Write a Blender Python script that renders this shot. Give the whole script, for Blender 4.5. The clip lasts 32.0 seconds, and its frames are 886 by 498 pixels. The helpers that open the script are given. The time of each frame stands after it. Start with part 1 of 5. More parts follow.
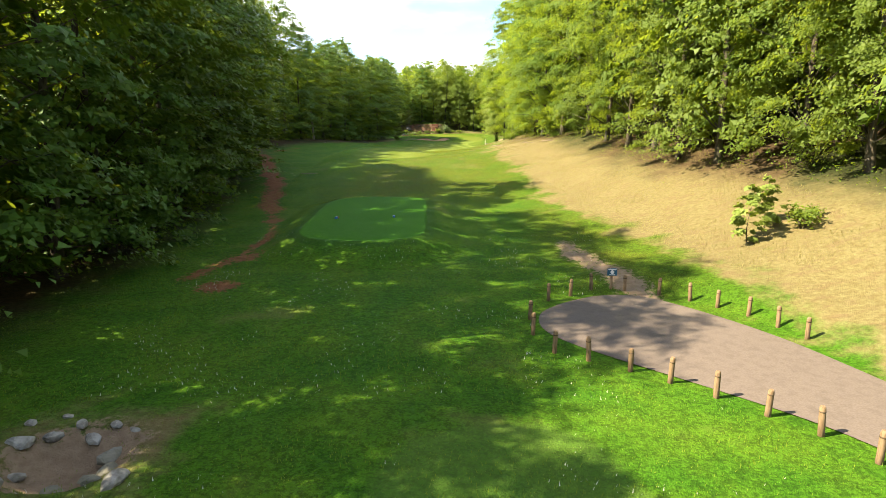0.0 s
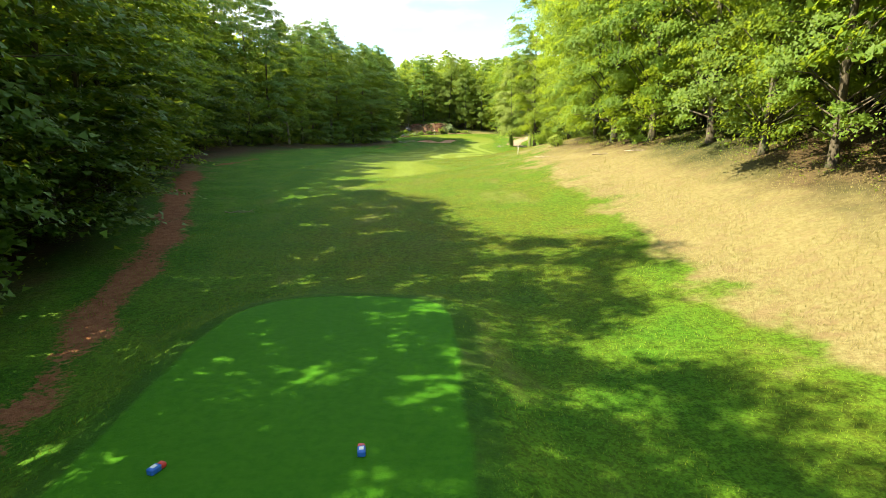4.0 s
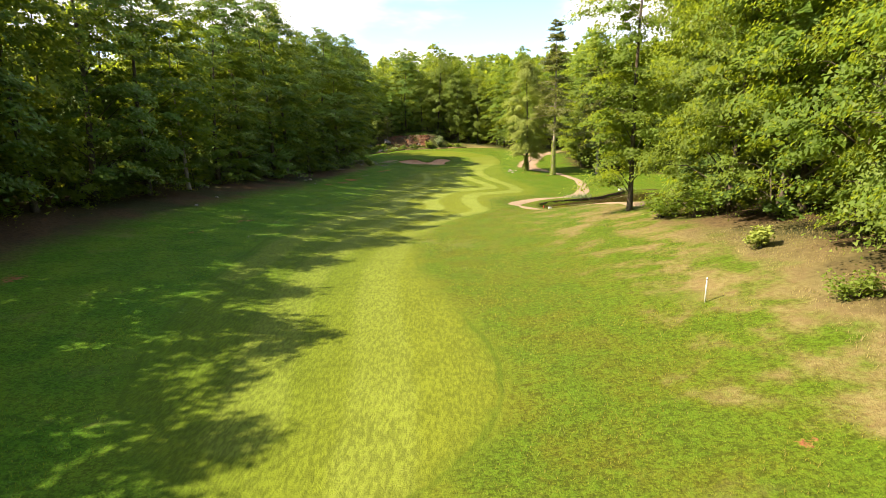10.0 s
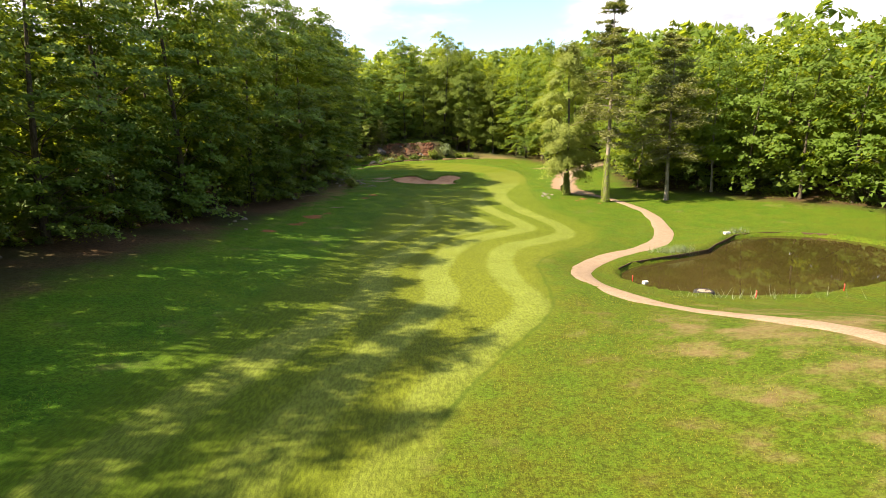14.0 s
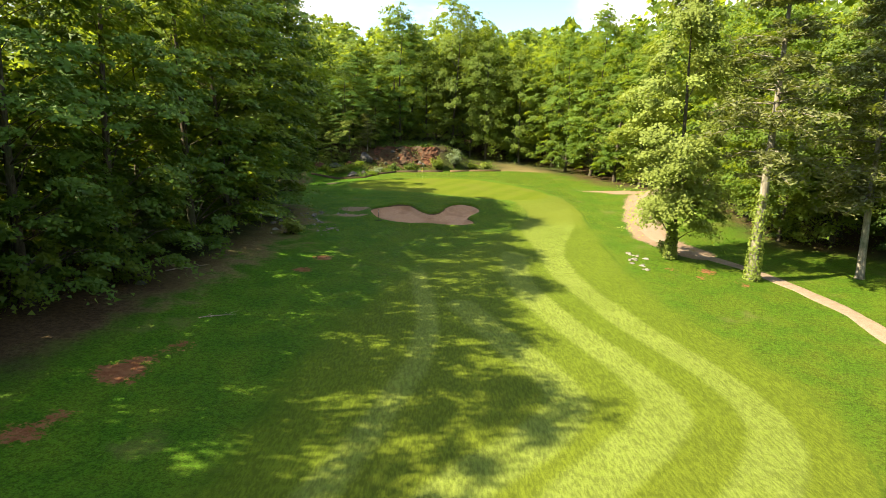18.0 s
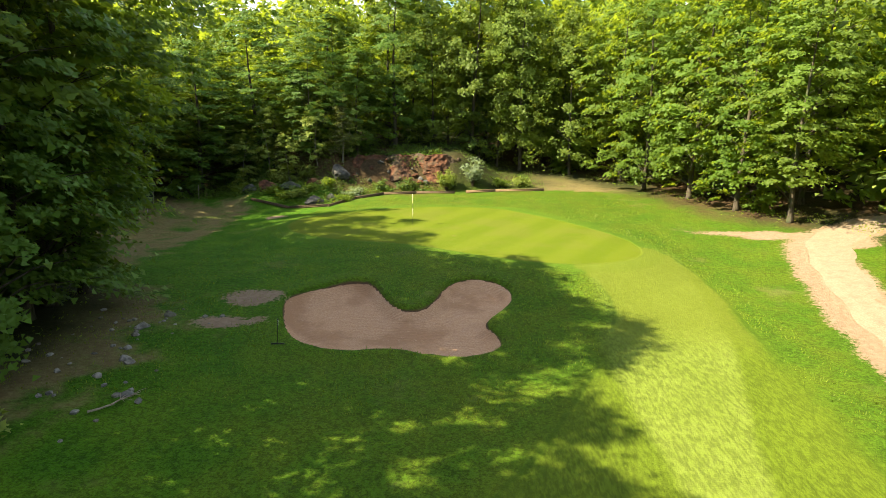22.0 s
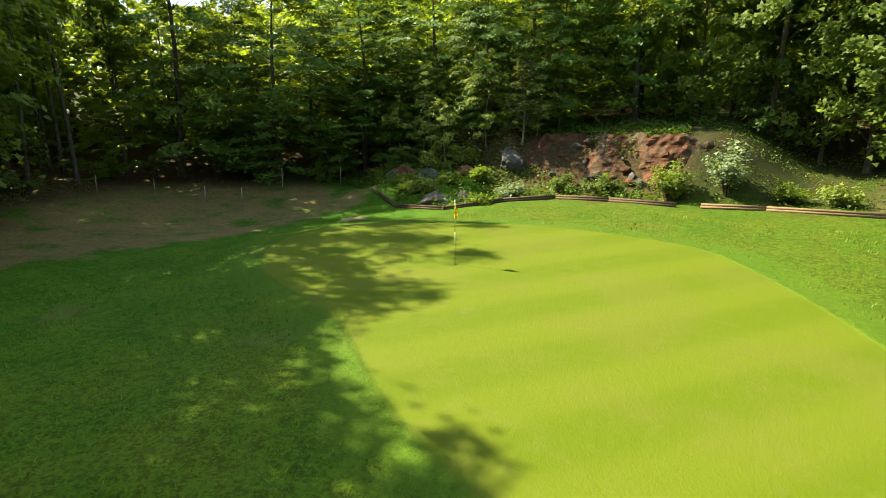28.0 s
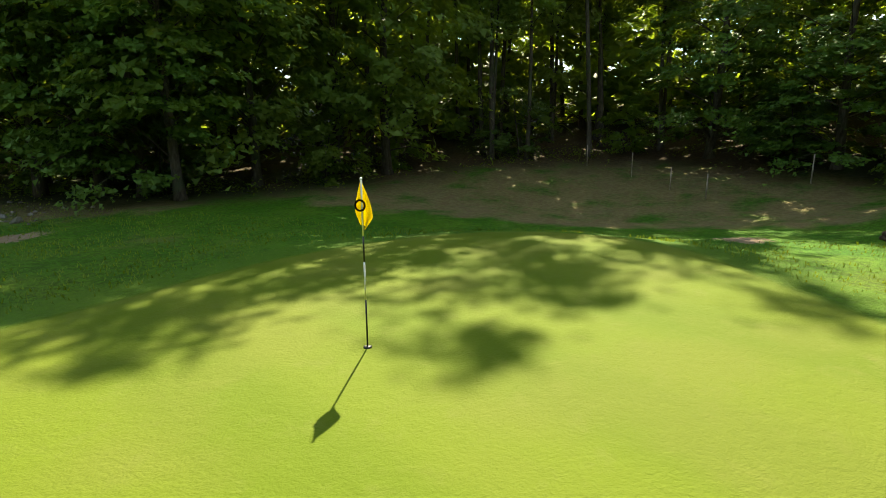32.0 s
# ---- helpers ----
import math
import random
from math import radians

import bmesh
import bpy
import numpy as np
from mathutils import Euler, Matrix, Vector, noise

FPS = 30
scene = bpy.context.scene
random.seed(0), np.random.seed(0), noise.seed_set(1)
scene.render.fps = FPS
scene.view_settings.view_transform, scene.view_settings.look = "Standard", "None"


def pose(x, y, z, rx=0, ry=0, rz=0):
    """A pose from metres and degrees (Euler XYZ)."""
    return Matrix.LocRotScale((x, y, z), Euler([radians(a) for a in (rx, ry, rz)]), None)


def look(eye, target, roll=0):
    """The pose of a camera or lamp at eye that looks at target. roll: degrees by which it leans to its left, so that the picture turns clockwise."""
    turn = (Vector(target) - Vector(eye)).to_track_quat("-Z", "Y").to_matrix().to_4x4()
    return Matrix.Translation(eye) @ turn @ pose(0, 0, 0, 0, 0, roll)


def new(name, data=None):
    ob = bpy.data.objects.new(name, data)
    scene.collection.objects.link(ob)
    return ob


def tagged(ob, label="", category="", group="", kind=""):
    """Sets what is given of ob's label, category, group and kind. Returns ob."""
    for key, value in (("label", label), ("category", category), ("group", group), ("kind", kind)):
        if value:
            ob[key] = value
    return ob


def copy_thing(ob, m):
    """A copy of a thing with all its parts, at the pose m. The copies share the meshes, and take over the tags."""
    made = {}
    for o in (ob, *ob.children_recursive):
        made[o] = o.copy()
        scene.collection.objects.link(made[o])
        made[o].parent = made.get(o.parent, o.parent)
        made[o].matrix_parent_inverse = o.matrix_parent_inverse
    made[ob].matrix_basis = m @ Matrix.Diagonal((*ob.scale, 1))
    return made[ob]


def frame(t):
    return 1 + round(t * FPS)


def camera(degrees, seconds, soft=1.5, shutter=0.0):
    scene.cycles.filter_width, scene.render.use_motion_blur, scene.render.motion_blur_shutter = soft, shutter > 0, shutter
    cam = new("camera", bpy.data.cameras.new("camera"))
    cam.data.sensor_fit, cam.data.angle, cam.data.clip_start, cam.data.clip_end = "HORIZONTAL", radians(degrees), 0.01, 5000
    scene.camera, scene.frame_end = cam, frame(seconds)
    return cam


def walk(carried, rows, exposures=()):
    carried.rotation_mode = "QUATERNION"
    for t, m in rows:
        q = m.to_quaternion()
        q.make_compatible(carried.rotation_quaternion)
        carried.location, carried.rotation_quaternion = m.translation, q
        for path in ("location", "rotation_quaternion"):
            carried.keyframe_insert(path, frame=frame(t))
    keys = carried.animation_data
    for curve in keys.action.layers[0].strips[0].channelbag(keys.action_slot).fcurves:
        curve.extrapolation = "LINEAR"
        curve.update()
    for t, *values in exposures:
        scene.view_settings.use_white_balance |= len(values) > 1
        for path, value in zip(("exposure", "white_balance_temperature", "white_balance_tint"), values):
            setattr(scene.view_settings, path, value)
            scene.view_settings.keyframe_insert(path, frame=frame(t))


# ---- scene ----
cam = camera(73.49, 32.0, 0.65)
PATH = [
    (0.0, (1.067, -24.455, 10.098), (0.937, -14.675, 8.012), -0.04),
    (0.5, (1.023, -21.605, 9.911), (0.876, -11.827, 7.820), -0.10),
    (1.0, (0.941, -18.724, 9.743), (0.772, -8.946, 7.654), -0.19),
    (1.5, (0.836, -15.780, 9.637), (0.649, -6.002, 7.551), -0.18),
    (2.0, (0.617, -12.778, 9.589), (0.426, -3.001, 7.495), -0.09),
    (2.5, (0.372, -9.777, 9.590), (0.190, -0.007, 7.468), -0.11),
    (3.0, (0.079, -6.785, 9.691), (-0.094, 2.983, 7.557), -0.22),
    (3.5, (-0.248, -3.804, 9.953), (-0.408, 5.970, 7.849), -0.37),
    (5.5, (-1.640, 7.868, 10.738), (-1.656, 17.641, 8.623), -0.26),
    (6.0, (-1.860, 10.757, 10.986), (-1.839, 20.530, 8.866), -0.22),
    (6.5, (-1.949, 13.647, 11.285), (-1.934, 23.421, 9.170), -0.19),
    (7.0, (-2.060, 16.585, 11.601), (-2.042, 26.357, 9.476), -0.28),
    (7.5, (-2.217, 19.637, 11.923), (-2.181, 29.405, 9.785), -0.37),
    (8.0, (-2.404, 22.785, 12.224), (-2.328, 32.549, 10.067), -0.31),
    (8.5, (-2.629, 25.993, 12.475), (-2.494, 35.756, 10.316), -0.27),
    (9.0, (-2.826, 29.261, 12.651), (-2.661, 39.030, 10.520), -0.25),
    (9.5, (-3.035, 32.577, 12.817), (-2.853, 42.348, 10.697), -0.39),
    (10.0, (-3.121, 35.915, 12.827), (-2.922, 45.689, 10.722), -0.48),
    (10.5, (-3.151, 39.297, 12.824), (-2.944, 49.073, 10.726), -0.44),
    (11.0, (-3.242, 42.728, 12.819), (-3.025, 52.501, 10.713), -0.37),
    (11.5, (-3.515, 46.205, 12.854), (-3.287, 55.980, 10.755), -0.27),
    (12.0, (-3.854, 49.732, 12.939), (-3.606, 59.507, 10.847), -0.19),
    (12.5, (-4.026, 53.311, 13.034), (-3.759, 63.090, 10.960), -0.18),
    (13.0, (-3.917, 56.926, 13.087), (-3.672, 66.709, 11.029), -0.29),
    (13.5, (-3.567, 60.568, 13.107), (-3.375, 70.353, 11.050), -0.38),
    (14.0, (-2.994, 64.242, 13.082), (-2.870, 74.028, 11.027), -0.41),
    (14.5, (-2.673, 68.040, 13.084), (-2.604, 77.827, 11.033), -0.36),
    (16.5, (-2.672, 84.189, 13.318), (-2.615, 93.971, 11.243), 1.39),
    (17.0, (-2.817, 88.389, 13.453), (-2.756, 98.167, 11.359), 1.24),
    (17.5, (-2.966, 92.658, 13.660), (-2.881, 102.429, 11.530), 1.17),
    (18.0, (-3.043, 96.980, 13.864), (-2.954, 106.740, 11.688), 1.07),
    (18.5, (-3.000, 101.336, 14.016), (-2.937, 111.087, 11.797), 0.86),
    (19.0, (-2.813, 105.720, 14.090), (-2.804, 115.460, 11.823), 0.55),
    (19.5, (-2.573, 110.127, 14.098), (-2.591, 119.856, 11.788), 0.28),
    (20.0, (-2.319, 114.280, 14.140), (-2.356, 124.013, 11.843), 0.29),
    (20.5, (-2.158, 117.650, 14.008), (-2.204, 127.381, 11.703), 0.27),
    (21.0, (-1.915, 120.726, 13.786), (-1.974, 130.463, 11.508), 0.15),
    (21.5, (-1.555, 123.684, 13.633), (-1.740, 133.426, 11.386), 0.07),
    (22.0, (-1.180, 126.371, 13.423), (-1.614, 136.110, 11.194), 0.06),
    (22.5, (-0.839, 128.697, 13.180), (-1.543, 138.420, 10.949), 0.05),
    (23.0, (-0.517, 130.818, 12.873), (-1.522, 140.513, 10.638), 0.03),
    (23.5, (-0.156, 132.841, 12.540), (-1.519, 142.496, 10.322), -0.00),
    (24.0, (0.338, 134.696, 12.274), (-1.383, 144.296, 10.063), 0.01),
    (24.5, (1.020, 136.425, 12.094), (-1.038, 145.956, 9.872), 0.16),
    (26.5, (4.985, 143.301, 11.957), (1.140, 152.228, 9.604), -0.25),
    (27.0, (5.720, 145.802, 11.704), (1.184, 154.405, 9.375), -0.25),
    (27.5, (6.250, 148.466, 11.358), (0.927, 156.611, 9.052), -0.33),
    (28.0, (6.622, 151.159, 10.984), (0.463, 158.696, 8.692), -0.41),
    (28.5, (6.690, 153.896, 10.643), (-0.282, 160.692, 8.361), -0.57),
    (29.0, (6.583, 156.617, 10.395), (-1.124, 162.568, 8.120), -0.68),
    (29.5, (6.222, 159.096, 10.123), (-2.200, 163.988, 7.856), -0.74),
    (30.0, (5.588, 161.221, 9.845), (-3.457, 164.849, 7.605), -0.75),
    (30.5, (4.751, 163.236, 9.549), (-4.739, 165.481, 7.335), -0.71),
    (31.0, (3.786, 165.367, 9.338), (-5.941, 166.094, 7.132), -0.63),
    (31.5, (2.608, 167.344, 9.097), (-7.090, 166.290, 6.897), -0.61),
    (32.0, (1.341, 169.085, 8.834), (-7.930, 166.046, 6.640), -0.60),
]
walk(cam, [(t, look(eye, aim, roll)) for t, eye, aim, roll in PATH], exposures=[(0, 2.24, 6500, 12), (2, 2.3, 6350, 3), (4, 2.36, 6400, 4), (7, 2.12, 6600, 11), (9, 1.99, 6800, 17), (13, 1.95, 6850, 23), (16, 2.01, 6700, 15), (19, 2.12, 6650, 10), (23, 2.23, 6650, 9), (27, 2.14, 6550, 3), (30, 2.12, 6600, 5), (32, 2.12, 6550, 2)])

# ---------------------------------------------------------------- daylight
SUN_DIR = Vector((-0.955, -0.215, 0.0)).normalized()
SUN_EL = radians(43)
world = bpy.data.worlds.new("daylight")
scene.world = world
world.use_nodes = True
wn, wl = world.node_tree.nodes, world.node_tree.links
wn.clear()
sky = wn.new("ShaderNodeTexSky")
sky.sky_type, sky.sun_disc, sky.sun_elevation = "NISHITA", False, SUN_EL
sky.sun_rotation = math.atan2(SUN_DIR.x, SUN_DIR.y)
sky.air_density, sky.dust_density, sky.ozone_density = 1.0, 0.6, 1.0
wco = wn.new("ShaderNodeTexCoord")
wmap = wn.new("ShaderNodeMapping")
wmap.inputs["Scale"].default_value = (1.0, 1.0, 3.2)
wmap.inputs["Location"].default_value = (0.35, 0.0, 0.1)
wl.new(wco.outputs["Generated"], wmap.inputs["Vector"])
cloud = wn.new("ShaderNodeTexNoise")
cloud.inputs["Scale"].default_value, cloud.inputs["Detail"].default_value, cloud.inputs["Roughness"].default_value = 2.6, 6, 0.52
wl.new(wmap.outputs["Vector"], cloud.inputs["Vector"])
cramp = wn.new("ShaderNodeMapRange")
cramp.interpolation_type = "SMOOTHSTEP"
cramp.inputs["From Min"].default_value, cramp.inputs["From Max"].default_value = 0.41, 0.55
wsep = wn.new("ShaderNodeSeparateXYZ")
wl.new(wco.outputs["Generated"], wsep.inputs[0])
thin = wn.new("ShaderNodeMath")
thin.operation = "MULTIPLY_ADD"
thin.inputs[1].default_value = -0.03
wl.new(wsep.outputs[2], thin.inputs[0])
wl.new(cloud.outputs["Fac"], thin.inputs[2])
wl.new(thin.outputs[0], cramp.inputs["Value"])
wmix = wn.new("ShaderNodeMix")
wmix.data_type = "RGBA"
wl.new(cramp.outputs["Result"], wmix.inputs[0])
clear_sky = wn.new("ShaderNodeMix")
clear_sky.data_type, clear_sky.blend_type = "RGBA", "MULTIPLY"
clear_sky.inputs[0].default_value = 1.0
clear_sky.inputs[7].default_value = (0.47, 0.58, 0.63, 1)
wl.new(sky.outputs["Color"], clear_sky.inputs[6])
wl.new(clear_sky.outputs[2], wmix.inputs[6])
billow = wn.new("ShaderNodeTexNoise")
billow.inputs["Scale"].default_value, billow.inputs["Detail"].default_value = 5.5, 5
wl.new(wmap.outputs["Vector"], billow.inputs["Vector"])
shade = wn.new("ShaderNodeMix")
shade.data_type = "RGBA"
shade.inputs[6].default_value, shade.inputs[7].default_value = (1.5, 1.64, 1.8, 1), (3.4, 3.5, 3.55, 1)
bmap = wn.new("ShaderNodeMapRange")
bmap.inputs["From Min"].default_value, bmap.inputs["From Max"].default_value = 0.36, 0.60
wl.new(billow.outputs["Fac"], bmap.inputs["Value"])
wl.new(bmap.outputs["Result"], shade.inputs[0])
wl.new(shade.outputs[2], wmix.inputs[7])
bg = wn.new("ShaderNodeBackground")
bg.inputs["Strength"].default_value = 0.14
wl.new(wmix.outputs[2], bg.inputs["Color"])
wout = wn.new("ShaderNodeOutputWorld")
wl.new(bg.outputs["Background"], wout.inputs["Surface"])

sun = new("sun", bpy.data.lights.new("sun", "SUN"))
sun.data.energy, sun.data.angle, sun.data.color = 5.1, radians(0.55), (1.0, 0.865, 0.60)
sun_from = SUN_DIR * math.cos(SUN_EL) + Vector((0, 0, math.sin(SUN_EL)))
sun.matrix_world = look(sun_from * 200, (0, 0, 0))

# ---------------------------------------------------------------- the lie of the land
LAND_X = (-24, -14, -5, 3, 8, 13, 20)
LAND = (
    (-12, (4.3, 4.0, 3.9, 3.9, 3.9, 4.0, 6.3)),
    (5, (4.4, 4.1, 4.2, 4.2, 4.3, 5.4, 8.0)),
    (20, (4.8, 4.4, 4.8, 4.9, 5.1, 7.0, 9.5)),
    (38, (6.2, 5.8, 6.1, 6.4, 7.6, 9.0, 10.5)),
    (55, (6.6, 6.2, 5.9, 6.4, 8.0, 9.0, 10.3)),
    (75, (6.9, 6.2, 5.2, 5.6, 6.8, 7.6, 7.8)),
    (84, (6.8, 6.0, 4.9, 5.2, 6.05, 6.6, 5.4)),
    (92, (6.8, 5.8, 4.6, 4.5, 4.3, 4.0, 3.7)),
    (112, (6.2, 5.2, 4.4, 4.2, 3.6, 3.0, 2.8)),
    (135, (6.4, 5.4, 4.7, 4.5, 4.5, 4.5, 3.9)),
    (150, (5.8, 5.4, 5.0, 4.9, 4.8, 4.8, 5.0)),
    (155, (5.5, 5.5, 5.85, 5.7, 5.1, 4.9, 5.2)),
    (168, (4.4, 5.4, 6.0, 6.1, 6.0, 5.6, 6.0)),
    (184, (5.8, 6.2, 6.4, 6.5, 6.6, 6.5, 7.0)),
    (225, (13.5, 13.5, 13.5, 13.5, 13.5, 13, 13)),
)
GX0, GY0, GNX, GNY = -110, -90, 221, 421


def land_grid():
    """Heights on a one-metre raster, rounded off."""
    xs = np.arange(GNX) + GX0
    ys = np.arange(GNY) + GY0
    rows = np.array([[np.interp(x, LAND_X, r) for x in xs] for _, r in LAND])
    left = np.clip(LAND_X[0] - xs, 0, 60) * 0.13
    right = np.clip(xs - LAND_X[-1], 0, 60) * 0.16
    st = [y for y, _ in LAND]
    h = np.stack([np.interp(ys, st, rows[:, i]) for i in range(GNX)], 1) + left[None, :] + right[None, :] * np.interp(ys, (60, 95, 150, 190), (1.3, 0.25, 0.3, 1))[:, None]
    h += np.clip(ys - 225, 0, 70)[:, None] * 0.15
    for _ in range(3):
        k = 5
        p = np.pad(h, k // 2, mode="edge")
        h = sum(p[i:i + GNY, j:j + GNX] for i in range(k) for j in range(k)) / (k * k)
    return h


HEIGHTS = land_grid()


def base_height(x, y):
    fx = np.clip(np.asarray(x, float) - GX0, 0, GNX - 1.001)
    fy = np.clip(np.asarray(y, float) - GY0, 0, GNY - 1.001)
    i, j = fx.astype(int), fy.astype(int)
    u, v = fx - i, fy - j
    a = HEIGHTS[j, i] * (1 - u) + HEIGHTS[j, i + 1] * u
    b = HEIGHTS[j + 1, i] * (1 - u) + HEIGHTS[j + 1, i + 1] * u
    return a * (1 - v) + b * v

from mathutils.geometry import delaunay_2d_cdt

# ---------------------------------------------------------------- outlines on the plan
OPEN = [(-12, -45), (-13, -12), (-13.5, -2), (-14, 5), (-17.5, 25), (-23.2, 46), (-28, 57), (-27.3, 73), (-25, 88), (-23.4, 97), (-22.4, 108), (-21, 117),
        (-18.5, 124), (-17, 131), (-16.5, 140), (-16, 147), (-19, 152.5), (-24, 155), (-29, 158), (-34, 164), (-36, 170), (-30, 177), (-24, 184),
        (-14, 189), (-4, 190.5), (6, 188), (12, 185), (16, 177), (18.5, 170), (22, 165), (26, 160)]
OPEN += [(24, 150), (23, 143), (28, 139), (34, 133), (41, 126), (47, 115), (46, 96), (34, 90), (24, 87), (18, 85.6), (15.5, 80), (15.5, 76.5), (20, 74), (22, 69.4), (13, 69.6), (10.9, 67.5),
         (11.3, 62), (10.5, 53), (9.2, 48), (10.8, 42), (12.5, 36), (13.8, 28), (14.5, 18.5), (16, 13), (19, 4), (20.5, -5), (22, -20), (24, -45)]
FAIRWAY = [(-5, 44.5), (-3, 46), (-1.7, 48), (-1.1, 52), (-2, 56), (-3.2, 61), (-4.2, 68), (-4.2, 75), (-2.2, 81), (0, 85), (2.6, 90.5), (3.2, 96), (3.4, 101), (4.6, 104),
           (7.9, 108.5), (10.8, 113.5), (11.8, 117), (11, 122), (9.6, 125.5), (9.0, 131), (9.2, 140), (10.5, 150), (11, 158), (9, 162), (5, 158)]
FAIRWAY += [(4.0, 156.6), (5.4, 154), (5.3, 151.5), (4.3, 148), (2.9, 145), (1.4, 141.6), (-0.6, 138.4), (-4, 133), (-6, 128), (-8, 120), (-9, 108), (-10.5, 94), (-12.5, 80), (-13, 65), (-12, 52), (-9, 46)]
GREEN = [(-9.8, 171.2), (-6.4, 172.8), (-3.5, 173), (0.4, 172.8), (2.4, 171.3), (5.8, 167.2), (8.4, 163.2), (8.9, 160.8), (8.4, 158.6), (6.2, 157.1),
         (3.6, 156.6), (-0.5, 158), (-4.6, 160.7), (-9.1, 161.5), (-13, 164), (-14, 167.2), (-12.6, 170)]
TEE = [(-6.2, 3.2), (-5.2, 1.9), (-3.2, 1.5), (-1.4, 1.8), (-0.3, 2.9), (-0.2, 5), (-0.5, 12), (-0.7, 15), (-1.5, 15.9), (-4, 16.2), (-5.8, 15.7), (-6.7, 14.4), (-6.7, 10), (-6.4, 6)]
NEAR_TEE = [(-0.6, -15.5), (0, -14.1), (0.9, -13.4), (2.3, -13.1), (3.4, -13.3), (4.1, -14.1), (4.5, -15.5), (4.6, -24), (-0.6, -24)]
BUNKER = [(-9.42, 150.99), (-9.12, 152.06), (-7.86, 152.97), (-6.73, 153.78), (-5.76, 153.57), (-5.05, 152.21), (-4.50, 151.07), (-3.83, 150.50), (-3.14, 150.72), (-2.67, 151.85), (-2.25, 153.46), (-1.23, 154.43),
          (-0.08, 154.19), (0.79, 153.28), (0.89, 151.98), (0.20, 150.47), (-0.49, 149.38), (0.10, 148.35), (0.20, 147.18), (-0.90, 146.11), (-2.50, 146.21), (-3.90, 146.79), (-5.80, 146.19), (-7.40, 146.60), (-8.57, 148.35)]
POND = [(8.9, 101.6), (10.3, 103.8), (12.6, 105.2), (17.6, 108.0), (20.5, 111.4), (22.6, 113.8), (25, 114.8), (28.2, 115), (31.4, 113.5), (33.5, 109),
        (31, 103.5), (26.2, 100), (20.1, 97.0), (14.8, 96.0), (11.1, 97.3), (9.2, 99.4)]
PARKING = [(3.9, -5.9), (3.8, -7.4), (4.4, -8.5), (5.7, -9.9), (7.2, -11.4), (8.7, -13.0), (9.4, -14.2), (11, -17), (14, -21), (20, -27), (22, -24),
           (16, -18), (12.2, -13.5), (11.2, -9.6), (10.6, -7.8), (9.6, -5.9), (8.4, -4.2), (7.4, -3.6), (6.2, -3.8), (4.8, -4.8)]
WATER_Z = 3.3


def rounded(pts, turns=2):
    """Corners cut off a closed outline, again and again."""
    p = np.array(pts, float)
    for _ in range(turns):
        q = np.roll(p, -1, 0)
        p = np.stack([p * 0.75 + q * 0.25, p * 0.25 + q * 0.75], 1).reshape(-1, 2)
    return p


def rounded_line(pts, turns=2):
    p = np.array(pts, float)
    for _ in range(turns):
        a, b = p[:-1], p[1:]
        m = np.stack([a * 0.75 + b * 0.25, a * 0.25 + b * 0.75], 1).reshape(-1, 2)
        p = np.concatenate([p[:1], m, p[-1:]])
    return p


def line_distance(x, y, pts, closed=False):
    p = np.array(pts, float)
    q = np.roll(p, -1, 0) if closed else p[1:]
    best = np.full(np.shape(x), 1e9)
    for (ax, ay), (bx, by) in zip(p, q):
        dx, dy = bx - ax, by - ay
        t = np.clip(((x - ax) * dx + (y - ay) * dy) / (dx * dx + dy * dy + 1e-12), 0, 1)
        best = np.minimum(best, np.hypot(x - ax - t * dx, y - ay - t * dy))
    return best


def inside(x, y, pts):
    """Signed distance to a closed outline, positive within."""
    p = np.array(pts, float)
    q = np.roll(p, -1, 0)
    odd = np.zeros(np.shape(x), bool)
    for (ax, ay), (bx, by) in zip(p, q):
        if ay != by:
            odd ^= ((ay > y) != (by > y)) & (x < (bx - ax) * (y - ay) / (by - ay) + ax)
    d = line_distance(x, y, p, True)
    return np.where(odd, d, -d)


def ease(v, a, b):
    t = np.clip((v - a) / (b - a), 0, 1)
    return t * t * (3 - 2 * t)


R_FAIR, R_GREEN, R_TEE, R_BUNKER, R_POND, R_PARK = (rounded(o) for o in (FAIRWAY, GREEN, TEE, BUNKER, POND, PARKING))
R_OPEN = rounded(OPEN, 1)


